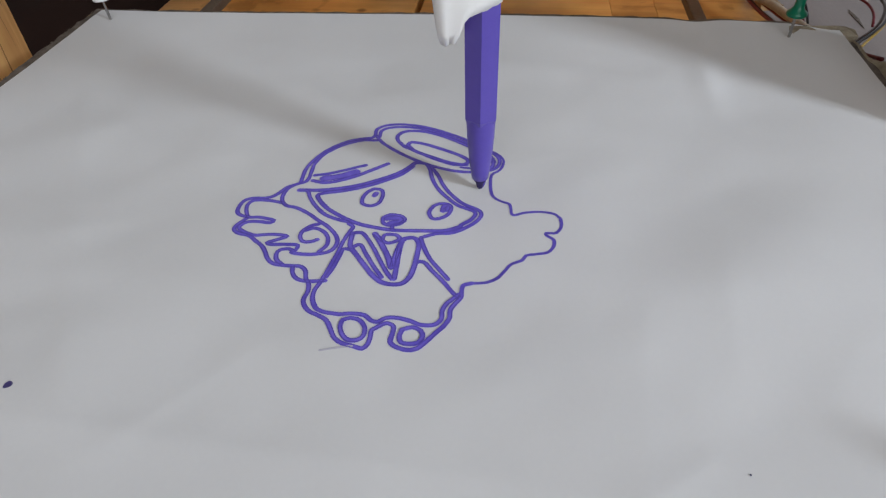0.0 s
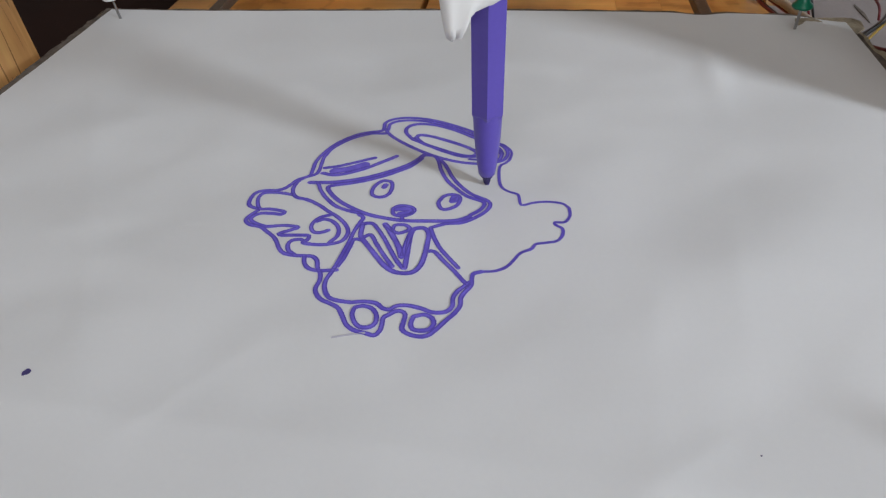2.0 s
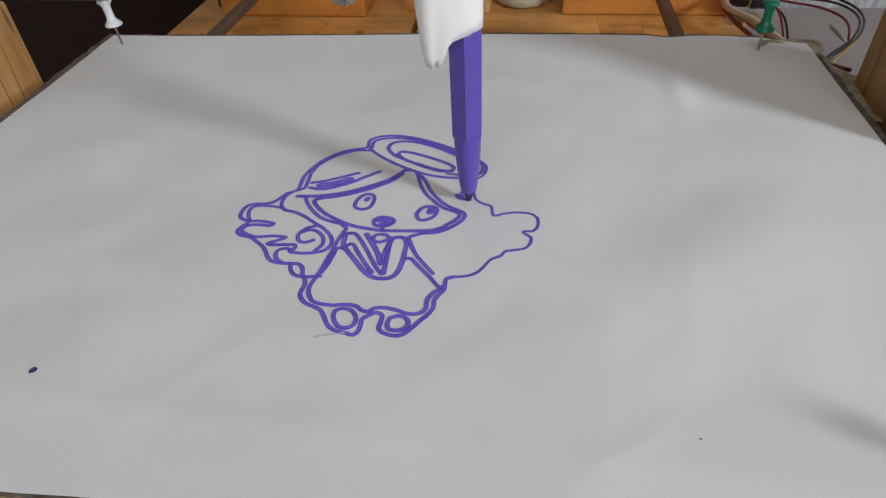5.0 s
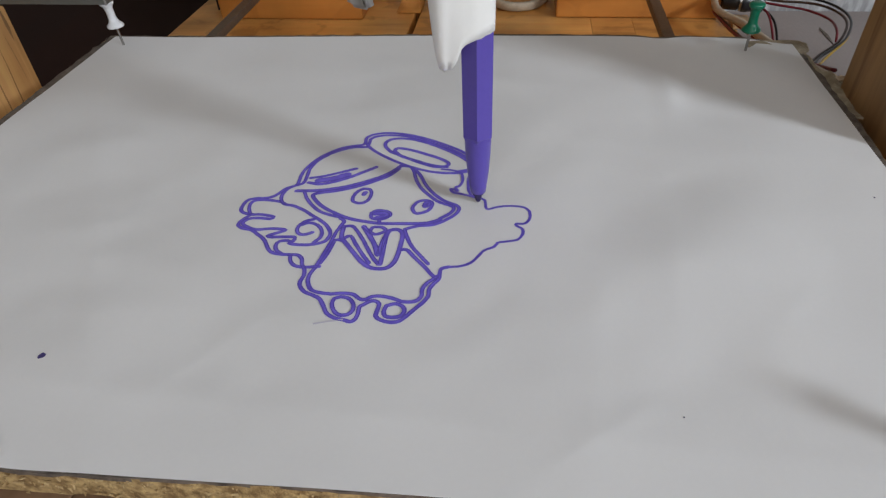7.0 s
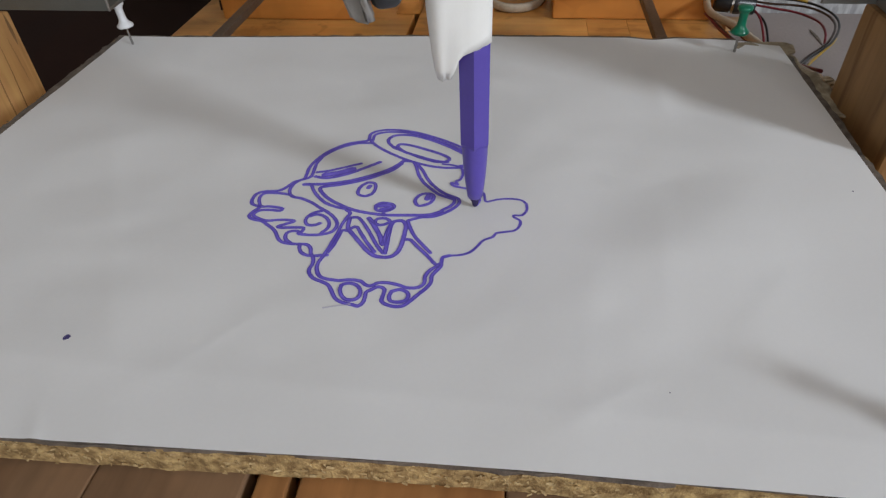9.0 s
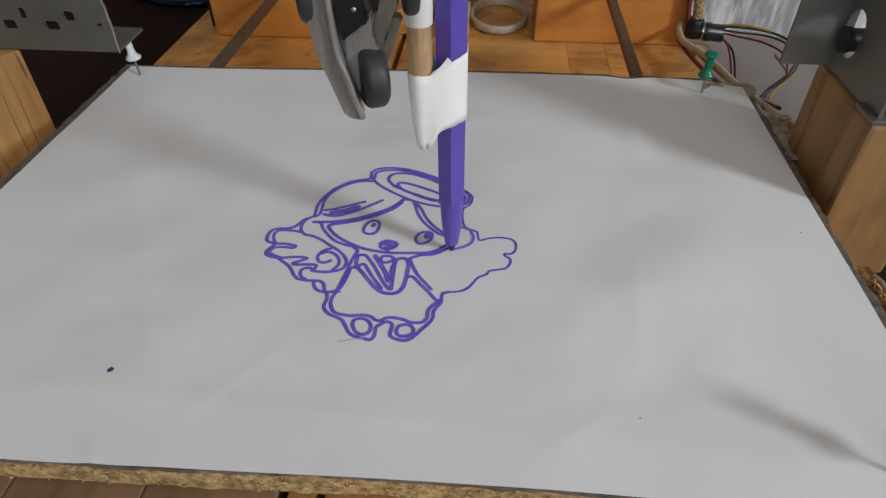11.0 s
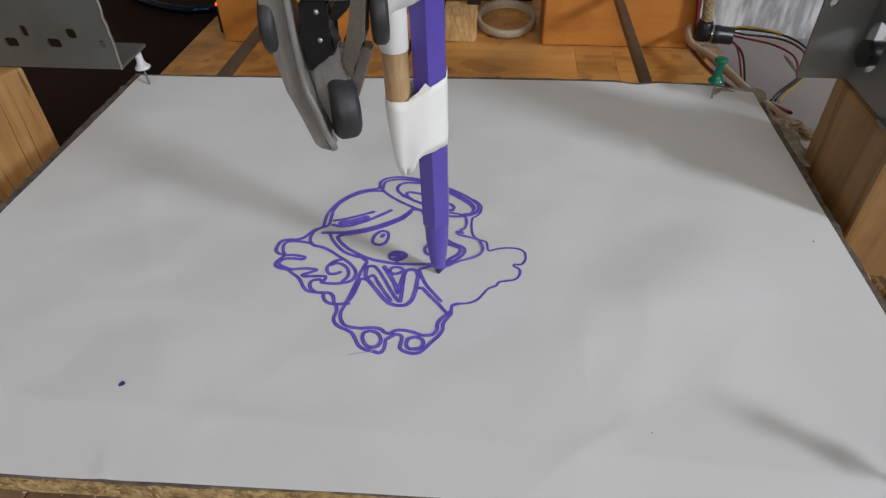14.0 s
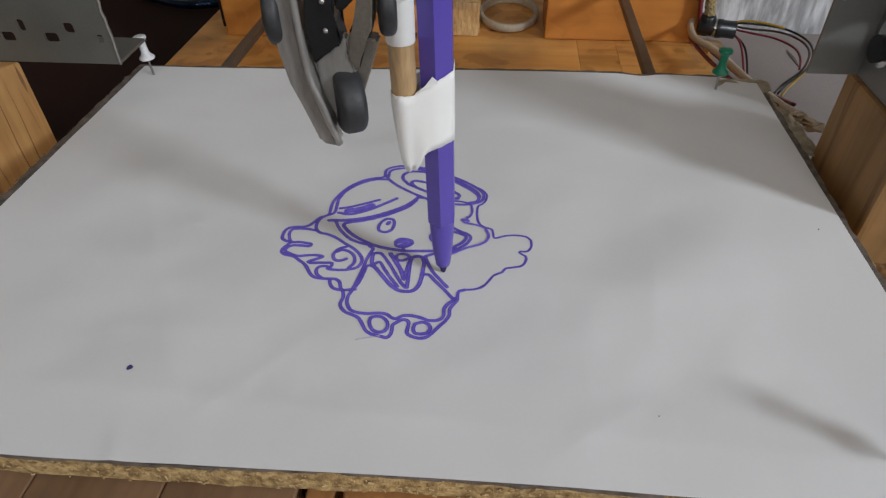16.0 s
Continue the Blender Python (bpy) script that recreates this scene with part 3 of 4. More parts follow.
def rise(x, y):
    """Height of the paper over the board: soft waves, two old folds and a few dents."""
    h = 1.0 + 0.55 * noise.noise(Vector((x * 0.012, y * 0.016, 4.0))) + 0.62 * noise.noise(Vector((x * 0.03, y * 0.034, 9.0)))
    h += 0.2 * noise.noise(Vector((x * 0.075, y * 0.08, 2.0)))
    h += 0.36 * math.exp(-abs(0.882 * (x + 127) + 0.471 * (y - 57)) / 5.5) + 0.4 * math.exp(-abs(y + 86 + 0.03 * x) / 7.0)
    h += 1.3 * math.exp(-abs(x + 58.5 + 0.5 * (y + 103)) / 1.6) * math.exp(-((y + 104) / 6) ** 2)
    h += 1.0 * math.exp(-((x - 92) ** 2 / 26 + (y - 66) ** 2 / 420)) + 0.3 * math.exp(-abs(x - 66 - 0.12 * y) / 6) * max(0, min(1, (-y - 30) / 40))
    h += 1.25 * math.exp(-((x - 94) ** 2 / 600 + (y + 28) ** 2 / 480))
    h += crease(x, y, -42, -90, -22, -65, 0.2, 3.6) + crease(x, y, 48, -94, 68, -79, 0.26, 3.2) + crease(x, y, 92, -62, 112, -40, 0.15, 4)
    d = x - 83 - 0.1 * y
    h += 0.6 * math.exp(-max(d, 0) / 10 - max(-d, 0) / 26 - ((y + 38) / 32) ** 2)
    edge = min(148.5 - abs(x), 105 - abs(y))
    f = max(0, min(1, edge / 45))
    return max(-0.8, (h - 1.15) * (0.45 + 0.55 * f * f * (3 - 2 * f)))


def ribbon(bm, path, width, lift, aside=0.0):
    """A flat ink line with round ends that lies on the paper; aside shifts it to its left."""
    n = len(path)
    left, right = [], []
    for k, p in enumerate(path):
        d = path[min(k + 1, n - 1)] - path[max(k - 1, 0)]
        d = Vector((d.x, d.y)).normalized() if d.length > 1e-6 else Vector((1, 0))
        s = Vector((-d.y, d.x)) * width / 2 * (1 + 0.16 * noise.noise(Vector((p.x * 0.35, p.y * 0.35, lift * 50))))
        shift = Vector((-d.y, d.x)) * aside
        for side, sign in ((left, 1), (right, -1)):
            q = Vector((p.x, p.y)) + s * sign + shift
            side.append(bm.verts.new((q.x, q.y, rise(p.x, p.y) + lift + 0.012 * k / n)))
    for k in range(n - 1):
        bm.faces.new((left[k], left[k + 1], right[k + 1], right[k]))
    for k, sgn in ((0, -1), (n - 1, 1)):
        a, b = left[k].co, right[k].co
        mid, half = (a + b) / 2, (a - b) / 2
        fwd = Vector((half.y, -half.x, 0)) * sgn
        arc = [bm.verts.new(mid + half * math.cos(t) + fwd * math.sin(t)) for t in (0.52, 1.05, 1.57, 2.09, 2.62)]
        bm.faces.new([left[k], *arc, right[k]])
    return bm


STROKES = [
    # hair outer
    [(-11.9, 19.3), (-12.4, 17.7), (-15.7, 16.8), (-19.6, 15.2), (-23.8, 11.1), (-26.6, 5.9), (-28, 0.7), (-27.9, -4), (-28, -6.3), (-30.7, -8.2), (-31.7, -10), (-33.2, -12.5), (-35.2, -13.6), (-38.2, -13.9), (-40.3, -14.9), (-41, -17.1), (-40.7, -20), (-39.1, -21.4), (-36.9, -21.9)],
    # hair inner
    [(-10.7, 16.3), (-15.5, 15.8), (-20.8, 12.9), (-24.7, 8.1), (-26.2, 3.3), (-26.2, 0.3), (-26, -3.8), (-26.6, -5.7), (-28.6, -6.9), (-30.4, -8.9), (-30.9, -12), (-30.2, -14.6), (-28.5, -16.4), (-25.6, -17.1), (-21.9, -19.1), (-18.7, -21.5), (-15.5, -23.7), (-12.8, -26.5), (-11.6, -29.1), (-11.9, -31.6), (-13, -33), (-15.5, -34), (-18.9, -34.4), (-21.8, -34), (-21, -33), (-21, -31.3), (-23.4, -31.3), (-27.6, -31.7)],
    # wing fingers
    [(-30, -15.3), (-33.3, -14.7), (-36.4, -14.7), (-38.3, -15.2), (-39, -17.2), (-38.2, -20), (-36.8, -21.9), (-34.4, -21.7), (-31.6, -22.1), (-29.9, -22.6), (-30.6, -23.6), (-33.4, -23.4), (-36.3, -23.7), (-37.6, -24.9), (-37.9, -26.3), (-36, -27.7), (-33, -28.7), (-30.2, -28.2), (-27.4, -27.9), (-24.6, -28.3), (-26.5, -29.7), (-28.9, -31.2), (-27.6, -31.7)],
    # wing left edge
    [(-37.2, -22.4), (-38.7, -24.8), (-39, -26.9), (-37.2, -28.4), (-34.3, -29), (-32, -30.7), (-29.8, -32.4), (-28.3, -34.3), (-26.9, -36.6), (-25.2, -38.2), (-22.5, -38.7), (-20, -38.6), (-18, -38.6), (-16.5, -40), (-15.8, -42.2), (-14.6, -44.1), (-14.1, -46.3), (-14.4, -48.8), (-13.7, -50.6), (-12.1, -52.2), (-10, -53.1)],
    # hem left shoe
    [(-10, -53.1), (-7.9, -54.2), (-6.4, -56.3), (-4.8, -58.9), (-2.8, -60.2), (-0.3, -60.7), (1.6, -61.1), (2.5, -59.9), (2.7, -58), (2.6, -56.1), (3.4, -55.2), (4.9, -53.8), (6.1, -53.7), (7.1, -54.5), (7.1, -56.7), (7.1, -58.7), (8.5, -59.8), (10.9, -60.3), (12.9, -59.7), (14.3, -58)],
    # hem right
    [(14.3, -58), (15.9, -55.5), (17.6, -53), (18.6, -50.6), (18.5, -48.2), (19.3, -46.2), (20.4, -44.2), (20.4, -42.3), (20.6, -40.3), (22.4, -39.4)],
    # wing right lower
    [(22.4, -39.4), (25.6, -38.9), (28.1, -37.4), (29.7, -35), (31.1, -32.7), (33.7, -31.1), (34.5, -29.5), (37, -28.8), (39.7, -27.9), (41, -25.6), (41, -23.3), (39.4, -22), (39.2, -21), (41.6, -20.7), (42.9, -18.2), (42.8, -15.1)],
    # wing right upper
    [(42.8, -15.1), (41.1, -13.3), (37.5, -12.7), (33.9, -13.3), (30.8, -14.5), (30.1, -11.8), (29.6, -9.9), (27.2, -8.7), (25.2, -6.7), (24.3, -3), (24.2, 2.5), (25.7, 4.2), (26.8, 6.2), (27.1, 9.9), (25.1, 12.9), (23.1, 14.4)],
    # wing curl
    [(-20, -38.6), (-19.3, -41), (-17.7, -42.7), (-15, -43.2), (-11.1, -42.6)],
    # wing notch
    [(-22.5, -38.5), (-24.4, -37.1), (-25.2, -35), (-24.7, -33.5), (-22.6, -32.9), (-21.2, -33.8)],
    # swirl outer
    [(-17.8, -23), (-19.8, -23.9), (-21.2, -25.8), (-21.4, -28), (-20.2, -29.8), (-18.3, -29.8), (-16.7, -28.8)],
    # swirl inner
    [(-20.6, -25.7), (-18.7, -24.7), (-16.3, -25.5), (-14.4, -27.7), (-13.9, -30.6), (-15.2, -33.2)],
    # dress left
    [(-10.4, -22.1), (-9, -23.3), (-9.5, -25.3), (-10.2, -29), (-10.5, -32.9), (-11, -36.5), (-11.5, -40.1), (-12.1, -43.4), (-12.7, -46.2), (-12.3, -48.8), (-10.8, -51.2), (-8.6, -52.1), (-5.4, -52.4)],
    # dress hem
    [(-5.4, -52.4), (-2.4, -51.8), (0.2, -52), (1.9, -53.3), (3.4, -53.5), (4.9, -52.2), (7.3, -51.8), (10.2, -52.3), (12.8, -53.2), (15.6, -52.8), (16.9, -51.0), (16.8, -48.4), (17.6, -46.2), (18.9, -44.6), (19.9, -43.2)],
    # dress left second
    [(-7.1, -31.8), (-9.4, -31.6), (-9.9, -34.7), (-10.4, -38.4), (-11.2, -41.3)],
    # dress right
    [(9, -34), (10.6, -33.8), (13.1, -36.6), (16.2, -40), (18.4, -42.8), (20.2, -44.4)],
    # collar right
    [(8.6, -25.5), (9.8, -28.7), (11.7, -32.3), (14.3, -35.6), (16.9, -38.7)],
    # fringe
    [(-27.1, -9.4), (-20.9, -9), (-15, -7.5), (-9.3, -4.9), (-3.7, -1.2), (-0.3, 2.1), (2.3, 6.2)],
    # face left outer
    [(-27.1, -9.4), (-24.8, -9.6), (-23.1, -12.7), (-20.6, -16.1), (-17.2, -19.3), (-13.2, -21), (-10.1, -21.6)],
    # face inner
    [(1.9, 4.4), (-0.4, 0.6), (-3.8, -2.6), (-9, -6.1), (-14.7, -8.7), (-19.3, -10.1), (-21.4, -11.3), (-19.8, -14.1), (-16.7, -17.2), (-12.7, -19.8), (-8.6, -21.7), (-4, -22.8), (1.9, -23.5), (9, -22.8), (14.5, -21.9), (17.9, -20)],
    # face right
    [(2.3, 6.2), (5.4, 5.9), (6.9, 3.3), (8.1, -0.6), (10.1, -4.6), (12.9, -8.1), (16.2, -11.4), (20.3, -13.4), (21.2, -14.5), (20.4, -16.9), (17.8, -19.6)],
    # hair right
    [(7.4, 4.2), (9.4, 1.1), (11.5, -3.2), (14.3, -7.2), (17.6, -10.6), (21.5, -12.8), (22.7, -14.6), (21.9, -17.4), (19.3, -20.3), (16, -22.6), (11.9, -23.6), (8.6, -25.5)],
    # halo outer
    [(-11.9, 19.3), (-12, 22.5), (-9.5, 25), (-4.4, 26.1), (2.8, 25.1), (11, 22.2), (18.1, 18.2), (22.8, 14.4), (25.9, 10.3), (25.2, 5.8), (21, 3.8), (14.7, 3.5), (9, 4.6), (2, 7.6), (-4.4, 11.4), (-9, 15.2), (-11.9, 19.3)],
    # halo low
    [(-10.4, 18.2), (-10.4, 21.7), (-8, 23.8), (-3.2, 24.6), (3, 23.8), (10.2, 21.2), (15.4, 18.4), (20.2, 14.9), (23.4, 11.4), (24.6, 8.6)],
    # halo mid
    [(-2.1, 13.7), (-4.7, 17.1), (-4.8, 20.2), (-2.5, 22.3), (2.7, 22.5), (9.5, 20.5), (15.8, 16.8), (20.6, 13), (24.1, 9), (23.7, 5.7), (20.9, 4.6)],
    # halo mid low
    [(-2.1, 13.7), (2.3, 11.4), (7.6, 8.7), (12.7, 6.6), (16.9, 6.7)],
    # halo inner
    [(-1.3, 14.7), (-0.3, 16.3), (4.1, 15.7), (9.4, 13.8), (14.7, 11.1), (17.2, 8.7), (15.9, 6.9), (11.8, 7.4), (6.7, 9.5), (1.4, 11.9), (-1.3, 14.7)],
    # bang top
    [(-24.7, -2.6), (-21.2, -1.7), (-16.9, 0.3), (-13.3, 2.3), (-11.4, 3.3)],
    # bang low
    [(-24.7, -5), (-21, -5.7), (-17.3, -4.6), (-12.4, -1.5), (-8.3, 1.9), (-5.3, 4.7)],
    # bang fill
    [(-21.8, -3.9), (-17.8, -2.8), (-13.5, -0.2)],
    # eye left
    [(-6.9, -7.2), (-4.8, -7.5), (-4, -9.7), (-4.4, -12.9), (-6.3, -14.5), (-8.6, -13.8), (-9.1, -11.4), (-8.4, -8.9), (-6.9, -7.2)],
    # pupil left
    [(-6.2, -10.1), (-5.9, -9.1)],
    # eye right
    [(10.0, -12.5), (9.2, -15.1), (10.3, -17.6), (11.9, -17.6), (14.1, -15.8), (14.7, -12.7), (13.7, -11.3), (11.5, -11.3), (10.0, -12.5)],
    # pupil right
    [(12.7, -14.1), (12.9, -12.2), (14.2, -12.1), (13.4, -13.8)],
    # nose
    [(-2.1, -19), (-0.6, -17.5), (2.3, -17.7), (3.5, -19.2), (2.3, -21.1), (0.1, -21.7), (-1.7, -21), (-2.1, -19)],
    # nose fill
    [(-1.2, -19.2), (1.6, -18.7), (2.7, -19.7), (0, -21.1)],
    # nose stem
    [(0.8, -21.9), (1, -23.4)],
    # hand left
    [(-8.9, -25.7), (-6.4, -25.2), (-4.6, -27), (-2.1, -30.7), (0.1, -34.5), (2.2, -37.9), (4, -40.2)],
    # hand outer
    [(-8.6, -25.6), (-8.1, -30.2), (-6, -33.1), (-3.1, -36.7), (-0.5, -39.7), (2, -41.5), (4.6, -41.9), (6.7, -41.2), (8, -39), (8.5, -35.6), (8.6, -31.6), (8.5, -28), (7.3, -26), (5.5, -26), (4.3, -27.1), (4.1, -31.3), (4.4, -36), (4.5, -40.1)],
    # hand inner
    [(-7.3, -30.6), (-5.7, -29.6), (-3.6, -32.8), (-1.1, -36.5), (1.5, -39.9)],
    # bow left
    [(-2.9, -25.3), (-0.7, -28.7), (1.9, -33.3), (3.2, -36.7), (3.5, -33.7), (3.8, -30.1), (4.3, -26.7)],
    # bow top
    [(-2.9, -25.3), (-0.1, -28), (1.6, -28.2), (3.5, -26.6), (2.2, -25.2), (-0.4, -25.5), (-0.7, -27.2)],
    # shoe left
    [(-4.2, -54), (-2.7, -53.2), (-0.5, -53.6), (1, -55.5), (1.2, -57.7), (0.2, -59), (-1.8, -59.2), (-3.4, -57.8), (-4.3, -55.7), (-4.2, -54)],
    # shoe right
    [(9, -55), (11.1, -54.1), (13, -54.9), (13.6, -56.5), (12.9, -58.1), (11.2, -58.7), (9.4, -58.5), (8.7, -57), (9, -55)],
    # smear
    [(-6.9, -62.6), (-4.2, -61.7), (-0.6, -60.7)],
]

# seconds, x and y of the pen's tip on the paper
TIP = [(0, 21.4, -3.4), (0.5, 20.9, -3.5), (1, 20.7, -4.3), (1.5, 21.4, -5.5), (2, 21.1, -5.7), (2.5, 20.2, -5.0), (3, 19.3, -4.8), (3.5, 19.4, -5.3), (4, 20.3, -6.5),
       (5, 23.2, -7.4), (5.8, 25.4, -8.2), (6.5, 27.3, -9.2), (7, 27.9, -10.7), (7.5, 28.4, -12.0), (8, 28.7, -13.9), (8.8, 28.0, -16.4), (9.6, 26.0, -18.2), (10.3, 23.9, -19.2),
       (10.5, 23.1, -19.6), (11, 21.8, -20.1), (11.5, 20.6, -20.9), (12, 19.3, -21.8), (12.5, 18.0, -22.8), (13, 16.8, -23.6), (13.5, 16.0, -24.9), (14, 15.0, -26.3),
       (14.5, 14.5, -27.9), (15, 14.5, -29.3), (15.5, 14.5, -30.4), (16, 15.1, -31.9)]
FRESH = []


def build_paper():
    sheet = thing("paper_sheet", "white sheet of paper with a purple felt-tip line drawing", "paper")
    bm = bmesh.new()
    nx, ny, w = 240, 170, 148.5
    grid = []
    for j in range(ny + 1):
        xs = [-w + 2 * w * i / nx for i in range(nx + 1)]
        line = [(x, front_edge(x) + (back_edge(x) - front_edge(x)) * j / ny) for x in xs]
        grid.append([bm.verts.new((x, y, rise(x, y))) for x, y in line])
    for j in range(ny):
        for i in range(nx):
            bm.faces.new((grid[j][i], grid[j][i + 1], grid[j + 1][i + 1], grid[j + 1][i]))
    for e in bm.edges:
        e.smooth = not e.is_boundary
    page = part("page", bm, PAPER, sheet)
    if page.data.polygons[0].normal.z < 0:
        page.data.flip_normals()
    page.data.polygons.foreach_set("use_smooth", [True] * len(page.data.polygons))
    solid = page.modifiers.new("thickness", "SOLIDIFY")
    solid.thickness, solid.offset = 0.00008, -1
    for k, pts in enumerate(STROKES):
        wide = 1.15 if k not in (6, 7) else 0.85
        wide = {17: 1.45, 19: 1.3, 24: 1.25, 26: 1.3, 28: 1.3, 29: 2.5, 31: 1.6, 33: 1.6, 35: 1.8, 38: 1.35, 40: 1.5}.get(k, wide)
        if k == len(STROKES) - 1:
            wide = 0.5
        run = spline([(x, y, 0) for x, y in pts], 0.6)
        line = part("ink_line", ribbon(bmesh.new(), run, wide, 0.07 + 0.0014 * k), FADED if k == len(STROKES) - 1 else INKEDGE if k in (6, 7) else INK, sheet)
        if wide > 1:
            for sign in (1, -1):
                part("ink_edge", ribbon(bmesh.new(), run, 0.26, 0.14 + 0.0014 * k + 0.0006 * sign, sign * (wide / 2 - 0.17)), INKEDGE, line)
    part("ink_line", ribbon(bmesh.new(), spline([(15.4, 5.3, 0), (18.9, 4.9, 0), (21.6, 3.4, 0), (22.4, 0.1, 0), (22.0, -2.5, 0), (21.4, -3.4, 0)], 0.6), 0.9, 0.215), INKEDGE, sheet)
    for x, y, r in ((-66.3, -77.6, 0.85), (139, -2, 0.28), (74, -81, 0.18)):
        bm = bmesh.new()
        vs = [bm.verts.new((x + r * (1.0 * math.cos(a) + 0.12 * math.sin(a)), y + 1.02 * r * math.sin(a) * (1 + 0.15 * math.cos(3 * a)), rise(x, y) + 0.12)) for a in np.linspace(0, 2 * math.pi, 18)[:-1]]
        bm.faces.new(vs)
        part("ink_dot", bm, DARKINK if r > 0.5 else NIB, sheet)
    # the line that grows: short pieces that come up from the board as the pen goes over them
    for k in range(len(TIP) - 1):
        (t0, ax, ay), (t1, bx, by) = TIP[k], TIP[k + 1]
        before = TIP[k - 1] if k else TIP[0]
        after = TIP[k + 2] if k + 2 < len(TIP) else TIP[-1]
        seg = spline([(before[1], before[2], 0), (ax, ay, 0), (bx, by, 0), (after[1], after[2], 0)], 0.2) if k and k + 2 < len(TIP) else spline([(ax, ay, 0), (bx, by, 0)], 0.2)
        if k and k + 2 < len(TIP):
            i0 = min(range(len(seg)), key=lambda i: (seg[i] - Vector((ax, ay, 0))).length)
            i1 = min(range(len(seg)), key=lambda i: (seg[i] - Vector((bx, by, 0))).length)
            seg = seg[i0:i1 + 1]
        pieces = 3 if t1 - t0 > 0.55 else 2
        for i in range(pieces):
            a, b = i * (len(seg) - 1) // pieces, (i + 1) * (len(seg) - 1) // pieces
            if b > a:
                ob = part("fresh_ink", ribbon(bmesh.new(), seg[a:b + 1], 0.95, 0.22 + 0.001 * k), INK, sheet)
                FRESH.append((ob, t0 + (t1 - t0) * (i + 0.5) / pieces))


def push_pin(mat, colour, x, y, dx, dy, size=1.0):
    pin = thing("push_pin", f"{colour} plastic push pin stuck through the paper", "push pin", "push pins", (x, y, 0))
    top = Vector((dx, dy, 21)).normalized()
    m = top.to_track_quat("Z", "Y").to_matrix().to_4x4() @ Matrix.Diagonal((size, size, size, 1))
    part("needle", lathe(bmesh.new(), [(0.0, -3), (0.55, 0), (0.55, 8.2)], 10, m), NEEDLE, pin, "thin steel needle", True)
    part("head", lathe(bmesh.new(), [(1.1, 8), (3.3, 8.1), (3.65, 8.6), (3.5, 9.3), (2.5, 10.2), (1.8, 11.4), (1.65, 13.5), (1.75, 16.2), (2.2, 17.3), (2.85, 17.9), (3.0, 18.5), (2.9, 19.1), (2.2, 19.5), (0, 19.6)], 24, m), mat, pin, "", True)


# ---------------------------------------------------------------- the moving frame and the pen
def prism_block(foot, z0, z1, bevel=1.2):
    bm = bmesh.new()
    lo, hi = [bm.verts.new((x, y, z0)) for x, y in foot], [bm.verts.new((x, y, z1)) for x, y in foot]
    bm.faces.new(lo), bm.faces.new(hi)
    for i in range(len(foot)):
        bm.faces.new((lo[i], lo[(i + 1) % len(foot)], hi[(i + 1) % len(foot)], hi[i]))
    bmesh.ops.bevel(bm, geom=list(bm.edges), offset=bevel, segments=2, affect="EDGES", profile=0.6)
    return bm


